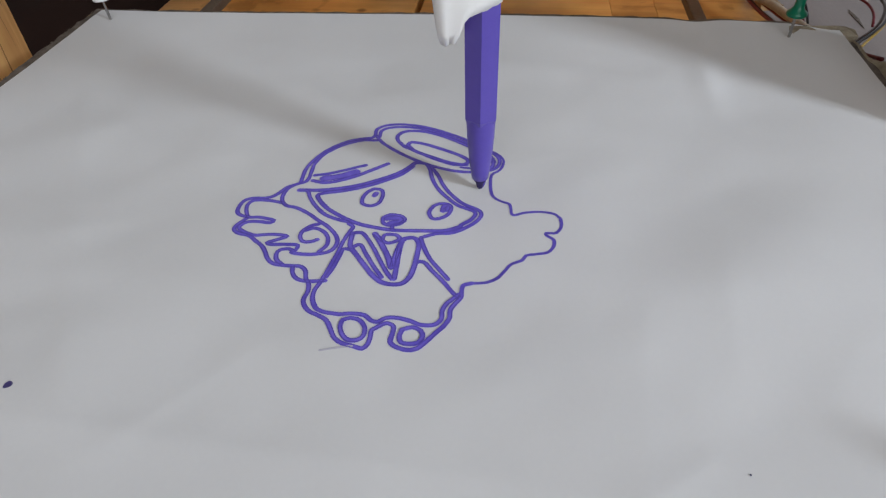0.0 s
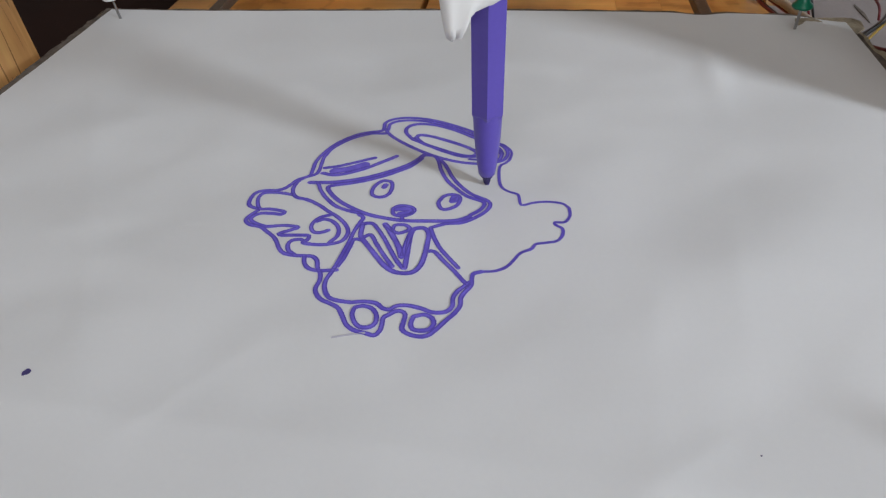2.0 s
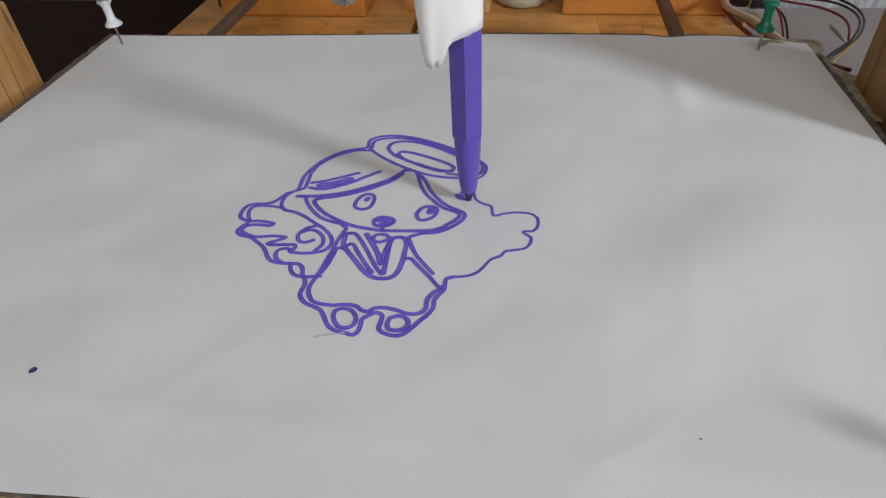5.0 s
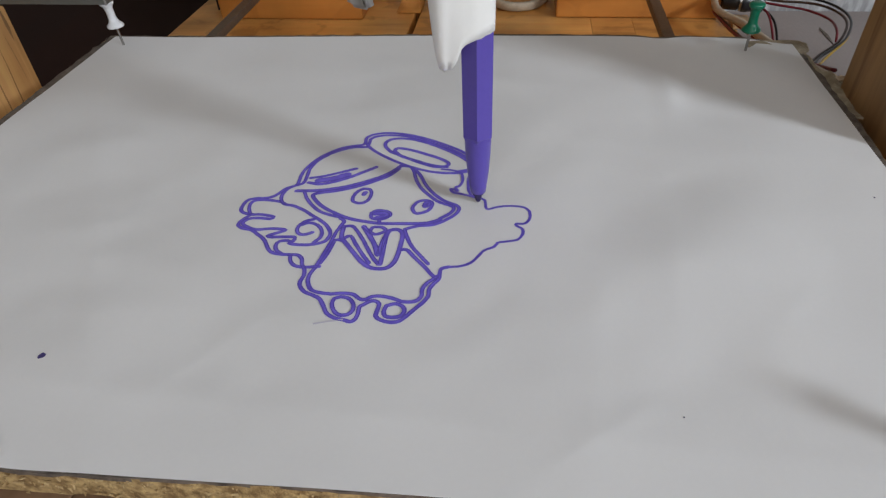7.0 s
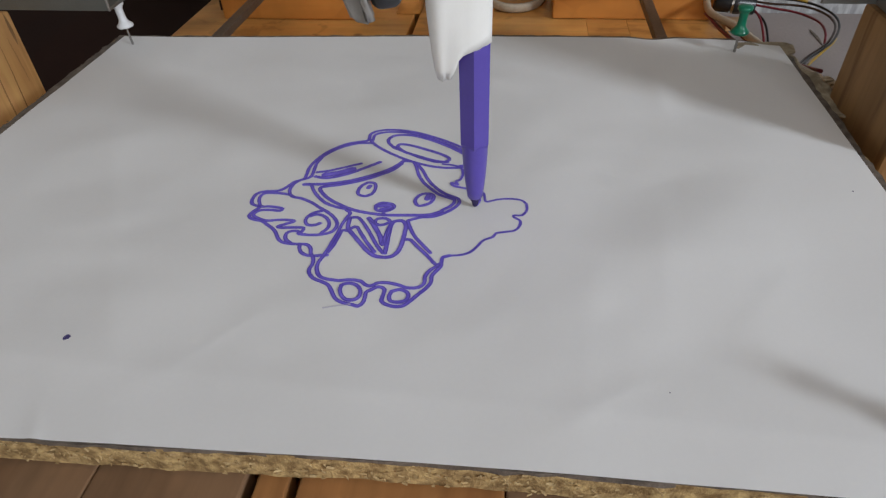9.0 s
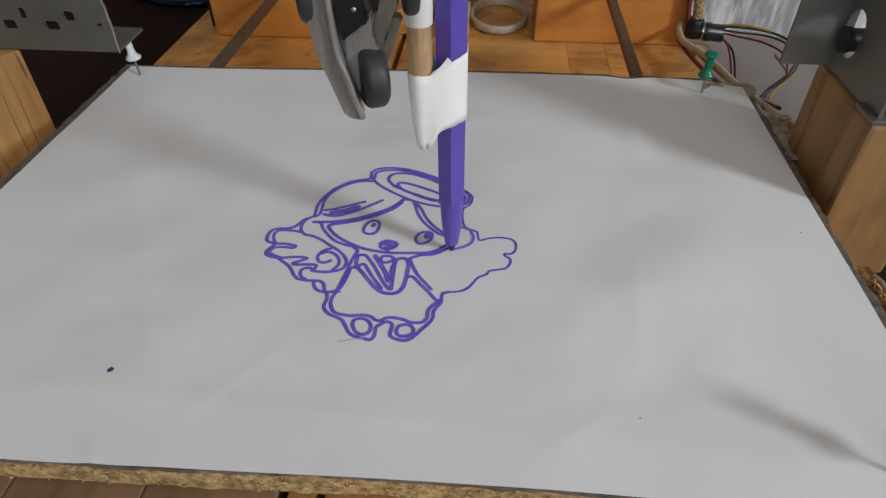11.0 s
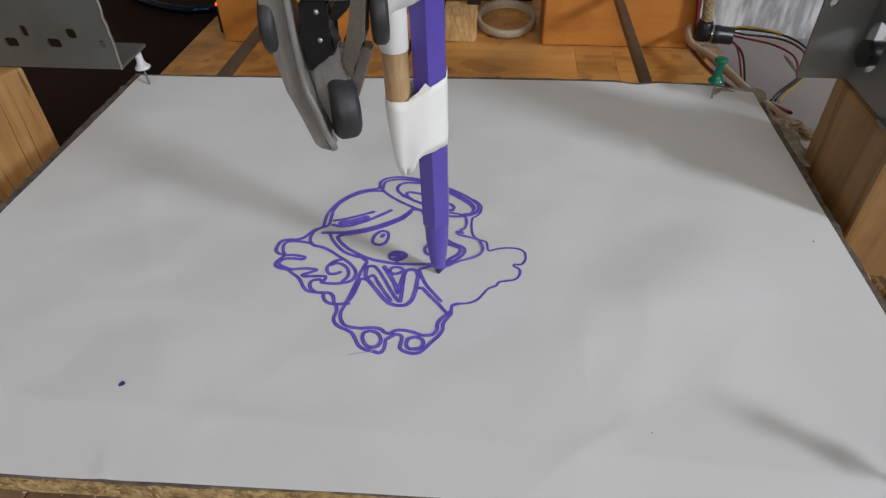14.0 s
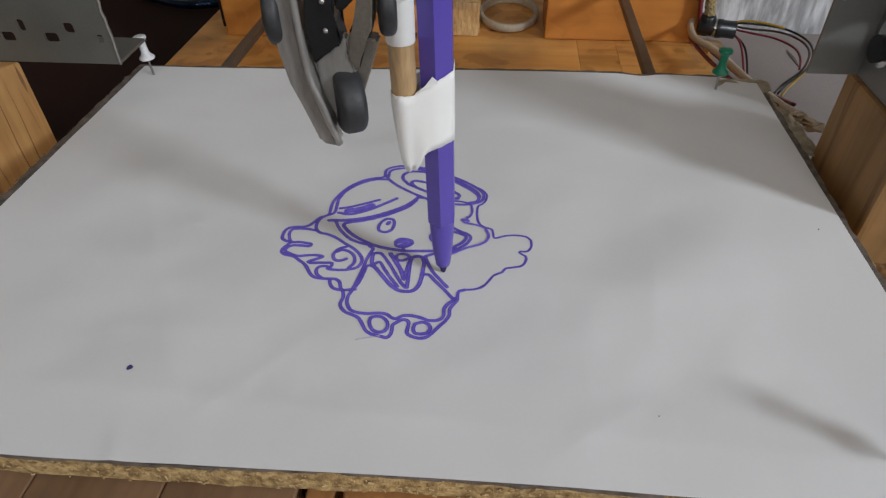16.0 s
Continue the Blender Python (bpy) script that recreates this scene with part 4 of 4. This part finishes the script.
def build_gantry():
    g = thing("gantry", "moving frame of pine blocks and galvanised steel brackets", "gantry")
    left = part("block", prism_block([(-171.6, 88), (-192.6, 44), (-243, 44), (-243, 88)], -56, 24.6), PINE, g, "pale pine block with long grain")
    along = Vector((-21, -44, 0)).normalized()
    for d, z0, z1, w in ((3.0, 10.5, 24.4, 1.3), (5.2, -6, 15, 0.25), (10.0, -48, 19, 0.45), (15.6, -50, 20, 0.6), (27, -50, 14, 0.4)):
        bm = bmesh.new()
        base = Vector((-171.6, 88, 0)) + along * d + Vector((0.06, -0.03, 0))
        ring = [base + along * (0.5 * w * math.sin(math.pi * i / 8) * sg + 0.5 * math.sin(0.11 * (z0 + (z1 - z0) * i / 8) + d)) + Vector((0, 0, z0 + (z1 - z0) * i / 8)) for sg, order in ((1, range(9)), (-1, range(7, 0, -1))) for i in order]
        front, rear = [bm.verts.new(p) for p in ring], [bm.verts.new(p - Vector((0.2, -0.1, 0))) for p in ring]
        bm.faces.new(front), bm.faces.new(rear)
        for i in range(16):
            bm.faces.new((front[i], front[(i + 1) % 16], rear[(i + 1) % 16], rear[i]))
        part("grain_line", bm, GRAINLINE, left)
    m = Matrix(((1, 0, 0, -238.3), (0, 0, 1, 85.6), (0, 1, 0, 25.6), (0, 0, 0, 1)))
    holes = [(84.6, 90.6, 8.6, 12.6), (94, 98.6, 12.6, 16.8), (106.6, 109.6, 9.0, 12.2), (75, 78.2, 13, 17.8), (66, 72, 8.6, 12.6)]
    part("bracket", plate(bmesh.new(), 113, 92, holes, 1.2, m, 0.9), ZINC, g, "galvanised steel plate with square holes")
    # Torn edge; its rim highlight is put in as a strip of paler steel.
    rim = [(-238.3 + 113 + 0.9 * (noise.noise(Vector((v * 0.21, 3, 1))) + 0.5 * noise.noise(Vector((v * 0.9, 7, 1)))), 85.5, 25.6 + v) for v in (3.1 * k for k in range(29))]
    part("edge_highlight", tube(bmesh.new(), rim, 0.42, 6, 1.5), STEEL, g, "torn edge of the plate with its highlight added as paler steel", "soft")
    bm = bmesh.new()
    q = [(-148.3, 87), (-125.8, 87), (-126.6, 110), (-134.3, 110.3), (-140.3, 110.5), (-148.3, 111)]
    lo = [bm.verts.new((x, y, 25.3)) for x, y in q]
    hi = [bm.verts.new((x, y, 26.5)) for x, y in q]
    bm.faces.new(lo), bm.faces.new(hi)
    for i in range(6):
        bm.faces.new((lo[i], lo[(i + 1) % 6], hi[(i + 1) % 6], hi[i]))
    part("flange", bm, ZINC, g)
    right = part("block", box(bmesh.new(), 155, 185, 34, 82, -30.5, 33, 1.6), PINE_BROWN, g, "brown pine block with a knot")
    m = Matrix(((1, 0, 0, 139.3), (0, 0, 1, 78), (0, 1, 0, 33.4), (0, 0, 0, 1)))
    part("bracket", plate(bmesh.new(), 21, 84, [(2, 4.6, 25.6, 28.4), (2.6, 5.2, 30.6, 33.4)], 1.2, m, 0.0, 0.5), DULLZINC, g, "galvanised steel plate with round holes")
    m = Matrix(((0, 0, 1, 156.4), (1, 0, 0, 35.5), (0, 1, 0, 33.4), (0, 0, 0, 1)))
    side = part("bracket", plate(bmesh.new(), 42.4, 84, [(28, 40.5, 7, 23.5), (15, 20, 34, 40), (3, 7, 24, 30)], 1.2, m, 0.0, 0.48), DULLZINC, g, "galvanised steel side plate with long slots")
    part("bolt", lathe(bmesh.new(), [(4.0, -9), (4.0, 3), (4.6, 3.2), (4.6, 5), (0, 5.2)], 14, pose(158, 68.5, 47, 0, -90)), BLACK, side, "dark bolt inside the slot", True)
    knot = bmesh.new()
    for x, z, a, b in ((176.5, 7.5, 2.1, 1.2), (178.4, 9.6, 1.0, 1.7), (175.2, 10.2, 0.7, 0.5)):
        lathe(knot, [(0, 0.75), (0.6, 0.55), (1, 0)], 9, pose(x, 34.1, z, 90) @ Matrix.Diagonal((a, b, 1, 1)))
    part("knot", knot, STICK, right, "pale chipped knot in the wood")
    part("post", box(bmesh.new(), 186, 232, 84, 112, -56, 120, 2), REDWOOD, g, "reddish brown wooden post")
    # Dark sheet standing in for the bracket's shade on the block's top.
    part("block_top_shade", box(bmesh.new(), 158, 172, 47.2, 77.5, 33.2, 34.2, 0.3), DARKSTEEL, g)
    tab = part("tab", box(bmesh.new(), 154.2, 170, 33.4, 47, 33.3, 34.7, 0.3), ZINC, g)
    part("screw", lathe(bmesh.new(), [(3.4, 0), (3.4, 0.8), (2.6, 1.9), (0.9, 2.0), (0.9, 1.2), (0, 1.2)], 18, pose(163.5, 41, 34.6)), BLACK, tab, "dark steel screw head", True)
    return g


def lean(bm):
    for v in bm.verts:
        v.co.x += 0.006 * v.co.z
        v.co.y -= 0.138 * v.co.z
    return bm


def build_pen():
    pen = thing("felt_tip_pen", "purple hexagonal felt-tip pen taped to a wooden stick", "pen")

    def prism(rows, flat=6, turn=0.56):
        bm = bmesh.new()
        rings = [[bm.verts.new((r * math.cos(turn + k * 2 * math.pi / flat), r * math.sin(turn + k * 2 * math.pi / flat), z)) for k in range(flat)] for r, z in rows]
        for a, b in zip(rings, rings[1:]):
            for k in range(flat):
                bm.faces.new((a[k], a[(k + 1) % flat], b[(k + 1) % flat], b[k]))
        bm.faces.new(rings[0]), bm.faces.new(rings[-1])
        return bm

    barrel = prism([(3.7, 23.2), (4.25, 24.6), (4.3, 150), (4.1, 151)])
    part("barrel", lean(barrel), PEN, pen)
    part("grip", lean(lathe(bmesh.new(), [(2.0, 4.2), (2.2, 4.4), (2.5, 7), (3.0, 12), (3.4, 18), (3.62, 24.6), (3.0, 24.8)], 24)), PEN, pen, "tapered purple grip", True)
    part("nib", lean(lathe(bmesh.new(), [(0.0, 0.25), (0.55, 0.35), (0.9, 1.2), (1.15, 3.0), (1.6, 3.4), (1.65, 4.6)], 16)), NIB, pen, "dark ink-soaked felt nib", True)

    stick = thing("wooden_stick", "pale round wooden stick wrapped in white tape", "stick")
    sx, sy = -7.3, -3.4
    part("stick", lean(lathe(bmesh.new(), [(0.8, 60), (2.5, 62), (3.0, 66), (3.0, 150)], 20, Matrix.Translation((sx, sy, 0)))), STICK, stick, smooth=True)

    def wrap(low, high, ra, rb, tip=False):
        """A tape band round stick and pen; low and high give the edge's height at stick and pen."""
        bm = bmesh.new()
        a, b = Vector((sx, sy)), Vector((0, 0))
        d = (b - a).normalized()
        ang = math.atan2(d.y, d.x)
        ring = []
        side = Vector((-d.y, d.x))
        for k in range(13):
            t = ang + math.pi / 2 + math.pi * k / 12
            ring.append((a + ra * Vector((math.cos(t), math.sin(t))), 0.0))
        corners = [b + rb * Vector((math.cos(radians(t)), math.sin(radians(t)))) for t in (-88, -28, 32, 92)]
        for f in (0.15, 0.3, 0.45, 0.6, 0.8):
            ring.append(((a - side * ra).lerp(corners[0], f), f))
        ring.append((corners[0], 1.0))
        ring += [(corners[0].lerp(corners[1], f), 1.0) for f in (0.25, 0.5, 0.75)]
        ring += [(c, 1.0) for c in corners[1:]]
        for f in (0.8, 0.6, 0.4, 0.2):
            ring.append(((a + side * ra).lerp(corners[3], f), f))
        n = len(ring)
        rows = []
        for i in range(9):
            f = i / 8
            row = []
            for p, s in ring:
                u = (p - a).dot(d) / (b - a).length
                u = max(-0.45, min(1.6, u))
                step = max(0, min(1, (u - 0.08) / 0.36))
                bottom = 45.2 + 7.0 * step * step * (3 - 2 * step) + 2.6 * max(0, u - 0.5) if tip else low[0] + (low[1] - low[0]) * u
                upper = high[0] + (0.6 * max(0, u) if u < 0.33 else 1.0 + 3.9 * (u - 0.33)) if tip else high[0] + (high[1] - high[0]) * u
                z = bottom * (1 - f) + upper * f
                wob = 0.06 * noise.noise(Vector((p.x * 0.3, p.y * 0.3, z * 0.25)))
                if i in (0, 8):
                    z += 0.5 * noise.noise(Vector((p.x * 0.6, p.y * 0.6, 3 + i)))
                c = a.lerp(b, s)
                shrink = 1 - 0.56 * (1 - min(1, f / 0.8) ** 0.6) * max(0, 1 - s / 0.4) if tip else 1
                q = c + (p - c) * (1 + wob / 4) * (shrink if tip else 1)
                row.append(bm.verts.new((q.x, q.y, z)))
            rows.append(row)
        for r0, r1 in zip(rows, rows[1:]):
            for k in range(n):
                bm.faces.new((r0[k], r0[(k + 1) % n], r1[(k + 1) % n], r1[k]))
        return bm

    for low, high, ra, rb, tip in (((44.2, 50.2), (68.8, 70.2), 3.3, 4.65, True), ((91, 94.3), (128, 130), 3.5, 4.7, False)):
        band = part("tape_wrap", lean(wrap(low, high, ra, rb, tip)), TAPE, stick, "white paper tape wrap", True)
        band.modifiers["edges"].split_angle = radians(22)
        solid = band.modifiers.new("thickness", "SOLIDIFY")
        solid.thickness = 0.0002
    bm = bmesh.new()
    fold = [(-4.6, -5.6, 69.2), (-2.4, -5.0, 70.8), (-0.6, -4.7, 73.2), (0.6, -4.6, 72.0), (-0.4, -4.4, 68.0), (-3.0, -4.8, 65.4)]
    front, rear = [bm.verts.new(p) for p in fold], [bm.verts.new((x, y + 0.25, z)) for x, y, z in fold]
    bm.faces.new(front), bm.faces.new(rear)
    for i in range(6):
        bm.faces.new((front[i], front[(i + 1) % 6], rear[(i + 1) % 6], rear[i]))
    part("tape_fold", lean(bm), TAPE, stick, "folded corner of the paper tape")
    part("tape_sleeve", lean(lathe(bmesh.new(), [(3.1, 81.2), (3.25, 81.4), (3.5, 96), (3.6, 126)], 20, Matrix.Translation((sx, sy, 0)))), TAPE, stick, "white tape sleeve", True)

    clamp = thing("metal_clamp", "grey steel spring clamp with black rubber pads", "clamp")

    def jaw(pts, y0, y1, bev=0.8):
        bm = bmesh.new()
        a = [bm.verts.new((x, y0, z)) for x, z in pts]
        b = [bm.verts.new((x, y1, z)) for x, z in pts]
        bm.faces.new(a), bm.faces.new(b)
        for i in range(len(a)):
            bm.faces.new((a[i], a[(i + 1) % len(a)], b[(i + 1) % len(a)], b[i]))
        bmesh.ops.bevel(bm, geom=list(bm.edges), offset=bev, segments=2, affect="EDGES")
        return bm

    def round_pad(r, half, soft):
        """Profile of a disc with rounded rims."""
        turn = [math.pi * k / 12 - math.pi / 2 for k in range(13)]
        rim = [(r - soft + soft * math.cos(a), (half - soft) * (1 if a > 0 else -1) * (abs(a) > 0.01) + soft * math.sin(a)) for a in turn]
        return [(0, -half), *rim, (0, half)]

    part("jaw", jaw([(-28.8, 140), (-26.4, 98), (-25.4, 88), (-24.4, 82.2), (-20.4, 69.2), (-16.6, 68.4), (-19.4, 80.6), (-20.6, 84), (-21.0, 98), (-22.0, 140)], -38, -33, 0.75), STEEL, clamp, "bent grey steel jaw", True)
    part("jaw_lip", tube(bmesh.new(), [(-22.0, -38.3, 140), (-21.2, -38.3, 98), (-20.6, -38.4, 85), (-19.2, -38.8, 80.2), (-16.4, -38.2, 69.6)], 0.75, 9), STEEL, clamp, "polished rolled lip of the jaw", "soft")
    part("jaw", jaw([(-9.6, 140), (-9.7, 102), (-10.5, 95.5), (-12.7, 91.3), (-13.6, 86.9), (-11.6, 83.6), (-10.4, 88.6), (-8.4, 92), (-7.3, 102), (-4.8, 140)], -36, -31, 0.5), DARKSTEEL, clamp, "dark steel jaw", True)
    part("jaw_foot", jaw([(-12.4, 89.4), (-9.9, 89.4), (-7.9, 89.0), (-9.8, 83.4), (-12.2, 77), (-13.6, 82)], -33, -29, 0.5), DARKSTEEL, clamp, "bent foot of the dark jaw", True)
    part("spring_arm", jaw([(-14.4, 96.4), (-13.2, 95.6), (-10.6, 98), (-10.2, 101), (-11.6, 101), (-13.4, 98.6)], -37, -34, 0.35), BLACK, clamp, "black spring arm")
    part("jaw_web", jaw([(-19.6, 93), (-19.4, 80), (-16.4, 71.5), (-13.2, 76), (-12.2, 84.5), (-13.2, 90.5), (-15.8, 90.8), (-17.2, 86)], -35.5, -32.5, 0.5), STEEL, clamp, "grey steel web between the jaws")
    part("pad", lathe(bmesh.new(), round_pad(6.5, 2.7, 1.9), 40, pose(-14.4, -34.5, 77.4, 0, 90, 24)), RUBBER, clamp, "black rubber pad", True)
    part("pad", lathe(bmesh.new(), round_pad(6.2, 1.6, 1.3), 36, pose(-6.4, -30.5, 95.5, 0, 90, 14)), RUBBER, clamp, "black rubber pad", True)
    part("pad", lathe(bmesh.new(), round_pad(6.0, 1.5, 1.3), 36, pose(-26.2, -34, 94.5, 0, 90, 8)), RUBBER, clamp, "black rubber pad", True)
    pivot = part("pivot", jaw([(-19.6, 99.4), (-20.0, 93), (-19.5, 85.6), (-17.4, 88.2), (-16.4, 88.8), (-13.8, 89.6), (-14.9, 93.6), (-14.3, 96.4), (-14.2, 99.4)], -37.4, -31, 0.5), BLACK, clamp, "black plastic pivot block")
    part("bridge", box(bmesh.new(), -20.6, -9.9, -38, -30.6, 99.6, 118, 1.0), ZINC, clamp, "grey green bridge plate")
    for z in (92.4, 97.6):
        part("rivet", lathe(bmesh.new(), [(0, 0.5), (0.4, 0.35), (0.55, 0)], 12, pose(-16.4, -37.3, z, 90)), STEEL, pivot, "small shiny rivet", True)
    return pen, stick, clamp


# ---------------------------------------------------------------- cables
def build_cables():
    conn = thing("cable_connector", "black round cable connector with coloured wires", "connector")
    part("shell", lathe(bmesh.new(), [(5.4, 0), (6.0, 0.6), (6.0, 9.4), (5.2, 9.8), (5.2, 11.4), (6.5, 11.8), (6.5, 15.4), (6.0, 15.8), (6.0, 24.4), (5.3, 25), (0, 25)], 20, pose(169, 284, -42, 0, 90, -14)), BLACK, conn, smooth=True)
    part("elbow", lathe(bmesh.new(), [(0, -7), (5.0, -7), (5.8, -6), (5.8, 5.5), (5.0, 6.5), (0, 6.5)], 20, pose(173.6, 283.6, -40)), BLACK, conn, "black elbow of the connector", True)
    part("collar", lathe(bmesh.new(), [(6.3, 0), (6.3, 1.4)], 18, pose(178.8, 281.6, -42, 0, 90, -14)), NEEDLE, conn, "thin metal collar", True)
    line = spline([(174.6, 284, -36), (174.0, 284.5, -30), (172.6, 285, -20), (170.6, 285.6, -4), (168.2, 286, 16), (165.6, 286, 45)], 2.0)
    braid = part("braid", tube(bmesh.new(), line, 3.2, 10), BRAID, conn, "braided brown cable sheath", "soft")
    for k in range(12):
        turn = 1 if k % 2 else -1
        pts = [p + 3.3 * Vector((math.cos(turn * i * 0.62 + k * 0.5236), math.sin(turn * i * 0.62 + k * 0.5236), 0)) for i, p in enumerate(line)]
        part("strand", tube(bmesh.new(), pts, 0.55, 5, 1.2), BRAID, braid, smooth="soft")
    part("dark_lead", tube(bmesh.new(), [(168.4, 283, -38), (167.4, 284.5, -30), (165.6, 286, -18), (163, 287, 0), (160, 287.5, 40)], 1.5), REDWIRE, conn, smooth="soft")
    wires = (("black_wire", BLACK, [(190, 282, -39), (200, 278, -37), (221, 270.5, -37), (231.5, 256, -38), (230, 235, -38), (218.5, 211, -39), (200, 190, -40), (191, 176, -39)]),
             ("brown_wire", BROWNWIRE, [(190, 281.5, -40), (201, 276, -40), (220, 268, -39), (229, 254, -39), (228, 235, -39), (216.5, 212, -40), (198, 191, -41), (189, 177, -40)]),
             ("red_wire", REDWIRE, [(190, 281, -42), (203, 273, -42), (216, 265, -42), (224, 250, -42), (224, 236, -43), (221, 225, -46)]),
             ("yellow_wire", YELLOWWIRE, [(191, 280.5, -37.2), (200, 279, -35.6), (211, 275, -35.6), (222, 269, -36.2)]),
             ("yellow_wire", YELLOWWIRE, [(224, 220, -41), (217, 208.5, -40.2), (200.5, 187, -40.5), (193, 175, -39.5)]),
             ("red_wire", REDWIRE, [(189, 280, -43), (196, 270, -48), (196, 245, -62), (193, 225, -76), (192, 215, -78)]),
             ("black_wire", BLACK, [(189, 279, -43), (199, 268, -50), (199, 245, -64), (196, 222, -77), (195, 212, -78)]))
    for name, mat, pts in wires:
        part(name, tube(bmesh.new(), pts, 0.74, 8), mat, conn, smooth="soft")
    sheath = thing("cream_cable", "thick cream sheathed cable along the board corner", "cable")
    part("sheath", tube(bmesh.new(), [(167, 296, -41), (163, 283, -42), (162, 262, -42), (170, 240, -41), (173.5, 208, -38), (172.5, 182, -33), (171.3, 160, -28), (171.3, 124, -20), (171, 108, -17)], 2.3), CREAM, sheath, smooth="soft")
    for k, (mat, dx) in enumerate(((REDWIRE, 3.5), (BROWNWIRE, -3.6), (REDWIRE, -4.6))):
        part("wire", tube(bmesh.new(), [(162 + dx * .5, 268, -44), (169 + dx, 238, -45), (173 + dx, 206, -42), (172 + dx, 176, -34), (172 + 0.8 * dx, 146, -25), (172.5 + 0.5 * dx, 118, -17 + 0.3 * dx)], 0.95, 6), mat, sheath, smooth="soft")
    chip = thing("wood_chip", "pale splinter of wood beside the connector", "offcut")
    part("splinter", box(bmesh.new(), 176, 188, 272, 287, -57.7, -53, 0, 1.6, 3), STICK, chip)
    fray = thing("frayed_cable_end", "frayed cream paper wrapping on the cable end", "cable")
    for k in range(7):
        bm = bmesh.new()
        p0 = Vector((165.5 + 0.9 * k, 116 - 4.2 * k, -19 + 0.9 * k + 1.2 * math.sin(k * 2.3)))
        rows = []
        for i in range(9):
            row = []
            for j in range(4):
                q = Vector((p0.x + 0.3 * i + 1.6 * j, p0.y - 1.5 * i + 1.1 * j, p0.z + 0.45 * i))
                row.append(bm.verts.new(q + Vector([2.2 * noise.noise(q * 0.23 + Vector((k * 3.1, c * 5.7, 1))) for c in range(3)])))
            rows.append(row)
        for r0, r1 in zip(rows, rows[1:]):
            for j in range(3):
                bm.faces.new((r0[j], r0[j + 1], r1[j + 1], r1[j]))
        scrap = part("wrapping", bm, FRAYED, fray)
        wall = scrap.modifiers.new("thickness", "SOLIDIFY")
        wall.thickness = 0.0006


build_room()
build_bench()
build_base()
build_board()
build_paper()
push_pin(WHITEPIN, "white", -139.5, 97.0, -1.6, 0.6)
push_pin(GREENPIN, "green", 128.3, 99.7, -0.5, -0.5)
push_pin(BLUEPIN, "blue", 133.8, -93.4, 0.2, 0.9, 1.08)
gantry = build_gantry()
pen, stick, clamp = build_pen()
build_cables()


def motions():
    for ob in (pen, stick, clamp):
        walk(ob, [(t, pose(x / 1000, y / 1000, (rise(x, y) - 0.1) / 1000)) for t, x, y in TIP])
    walk(gantry, [(t, pose(0, y / 1000, 0)) for t, x, y in TIP])
    for ob, t in FRESH:
        walk(ob, [(0, pose(0, 0, -0.003)), (max(t - 0.12, 0.02), pose(0, 0, -0.003)), (t, pose(0, 0, 0)), (16, pose(0, 0, 0))])


motions()
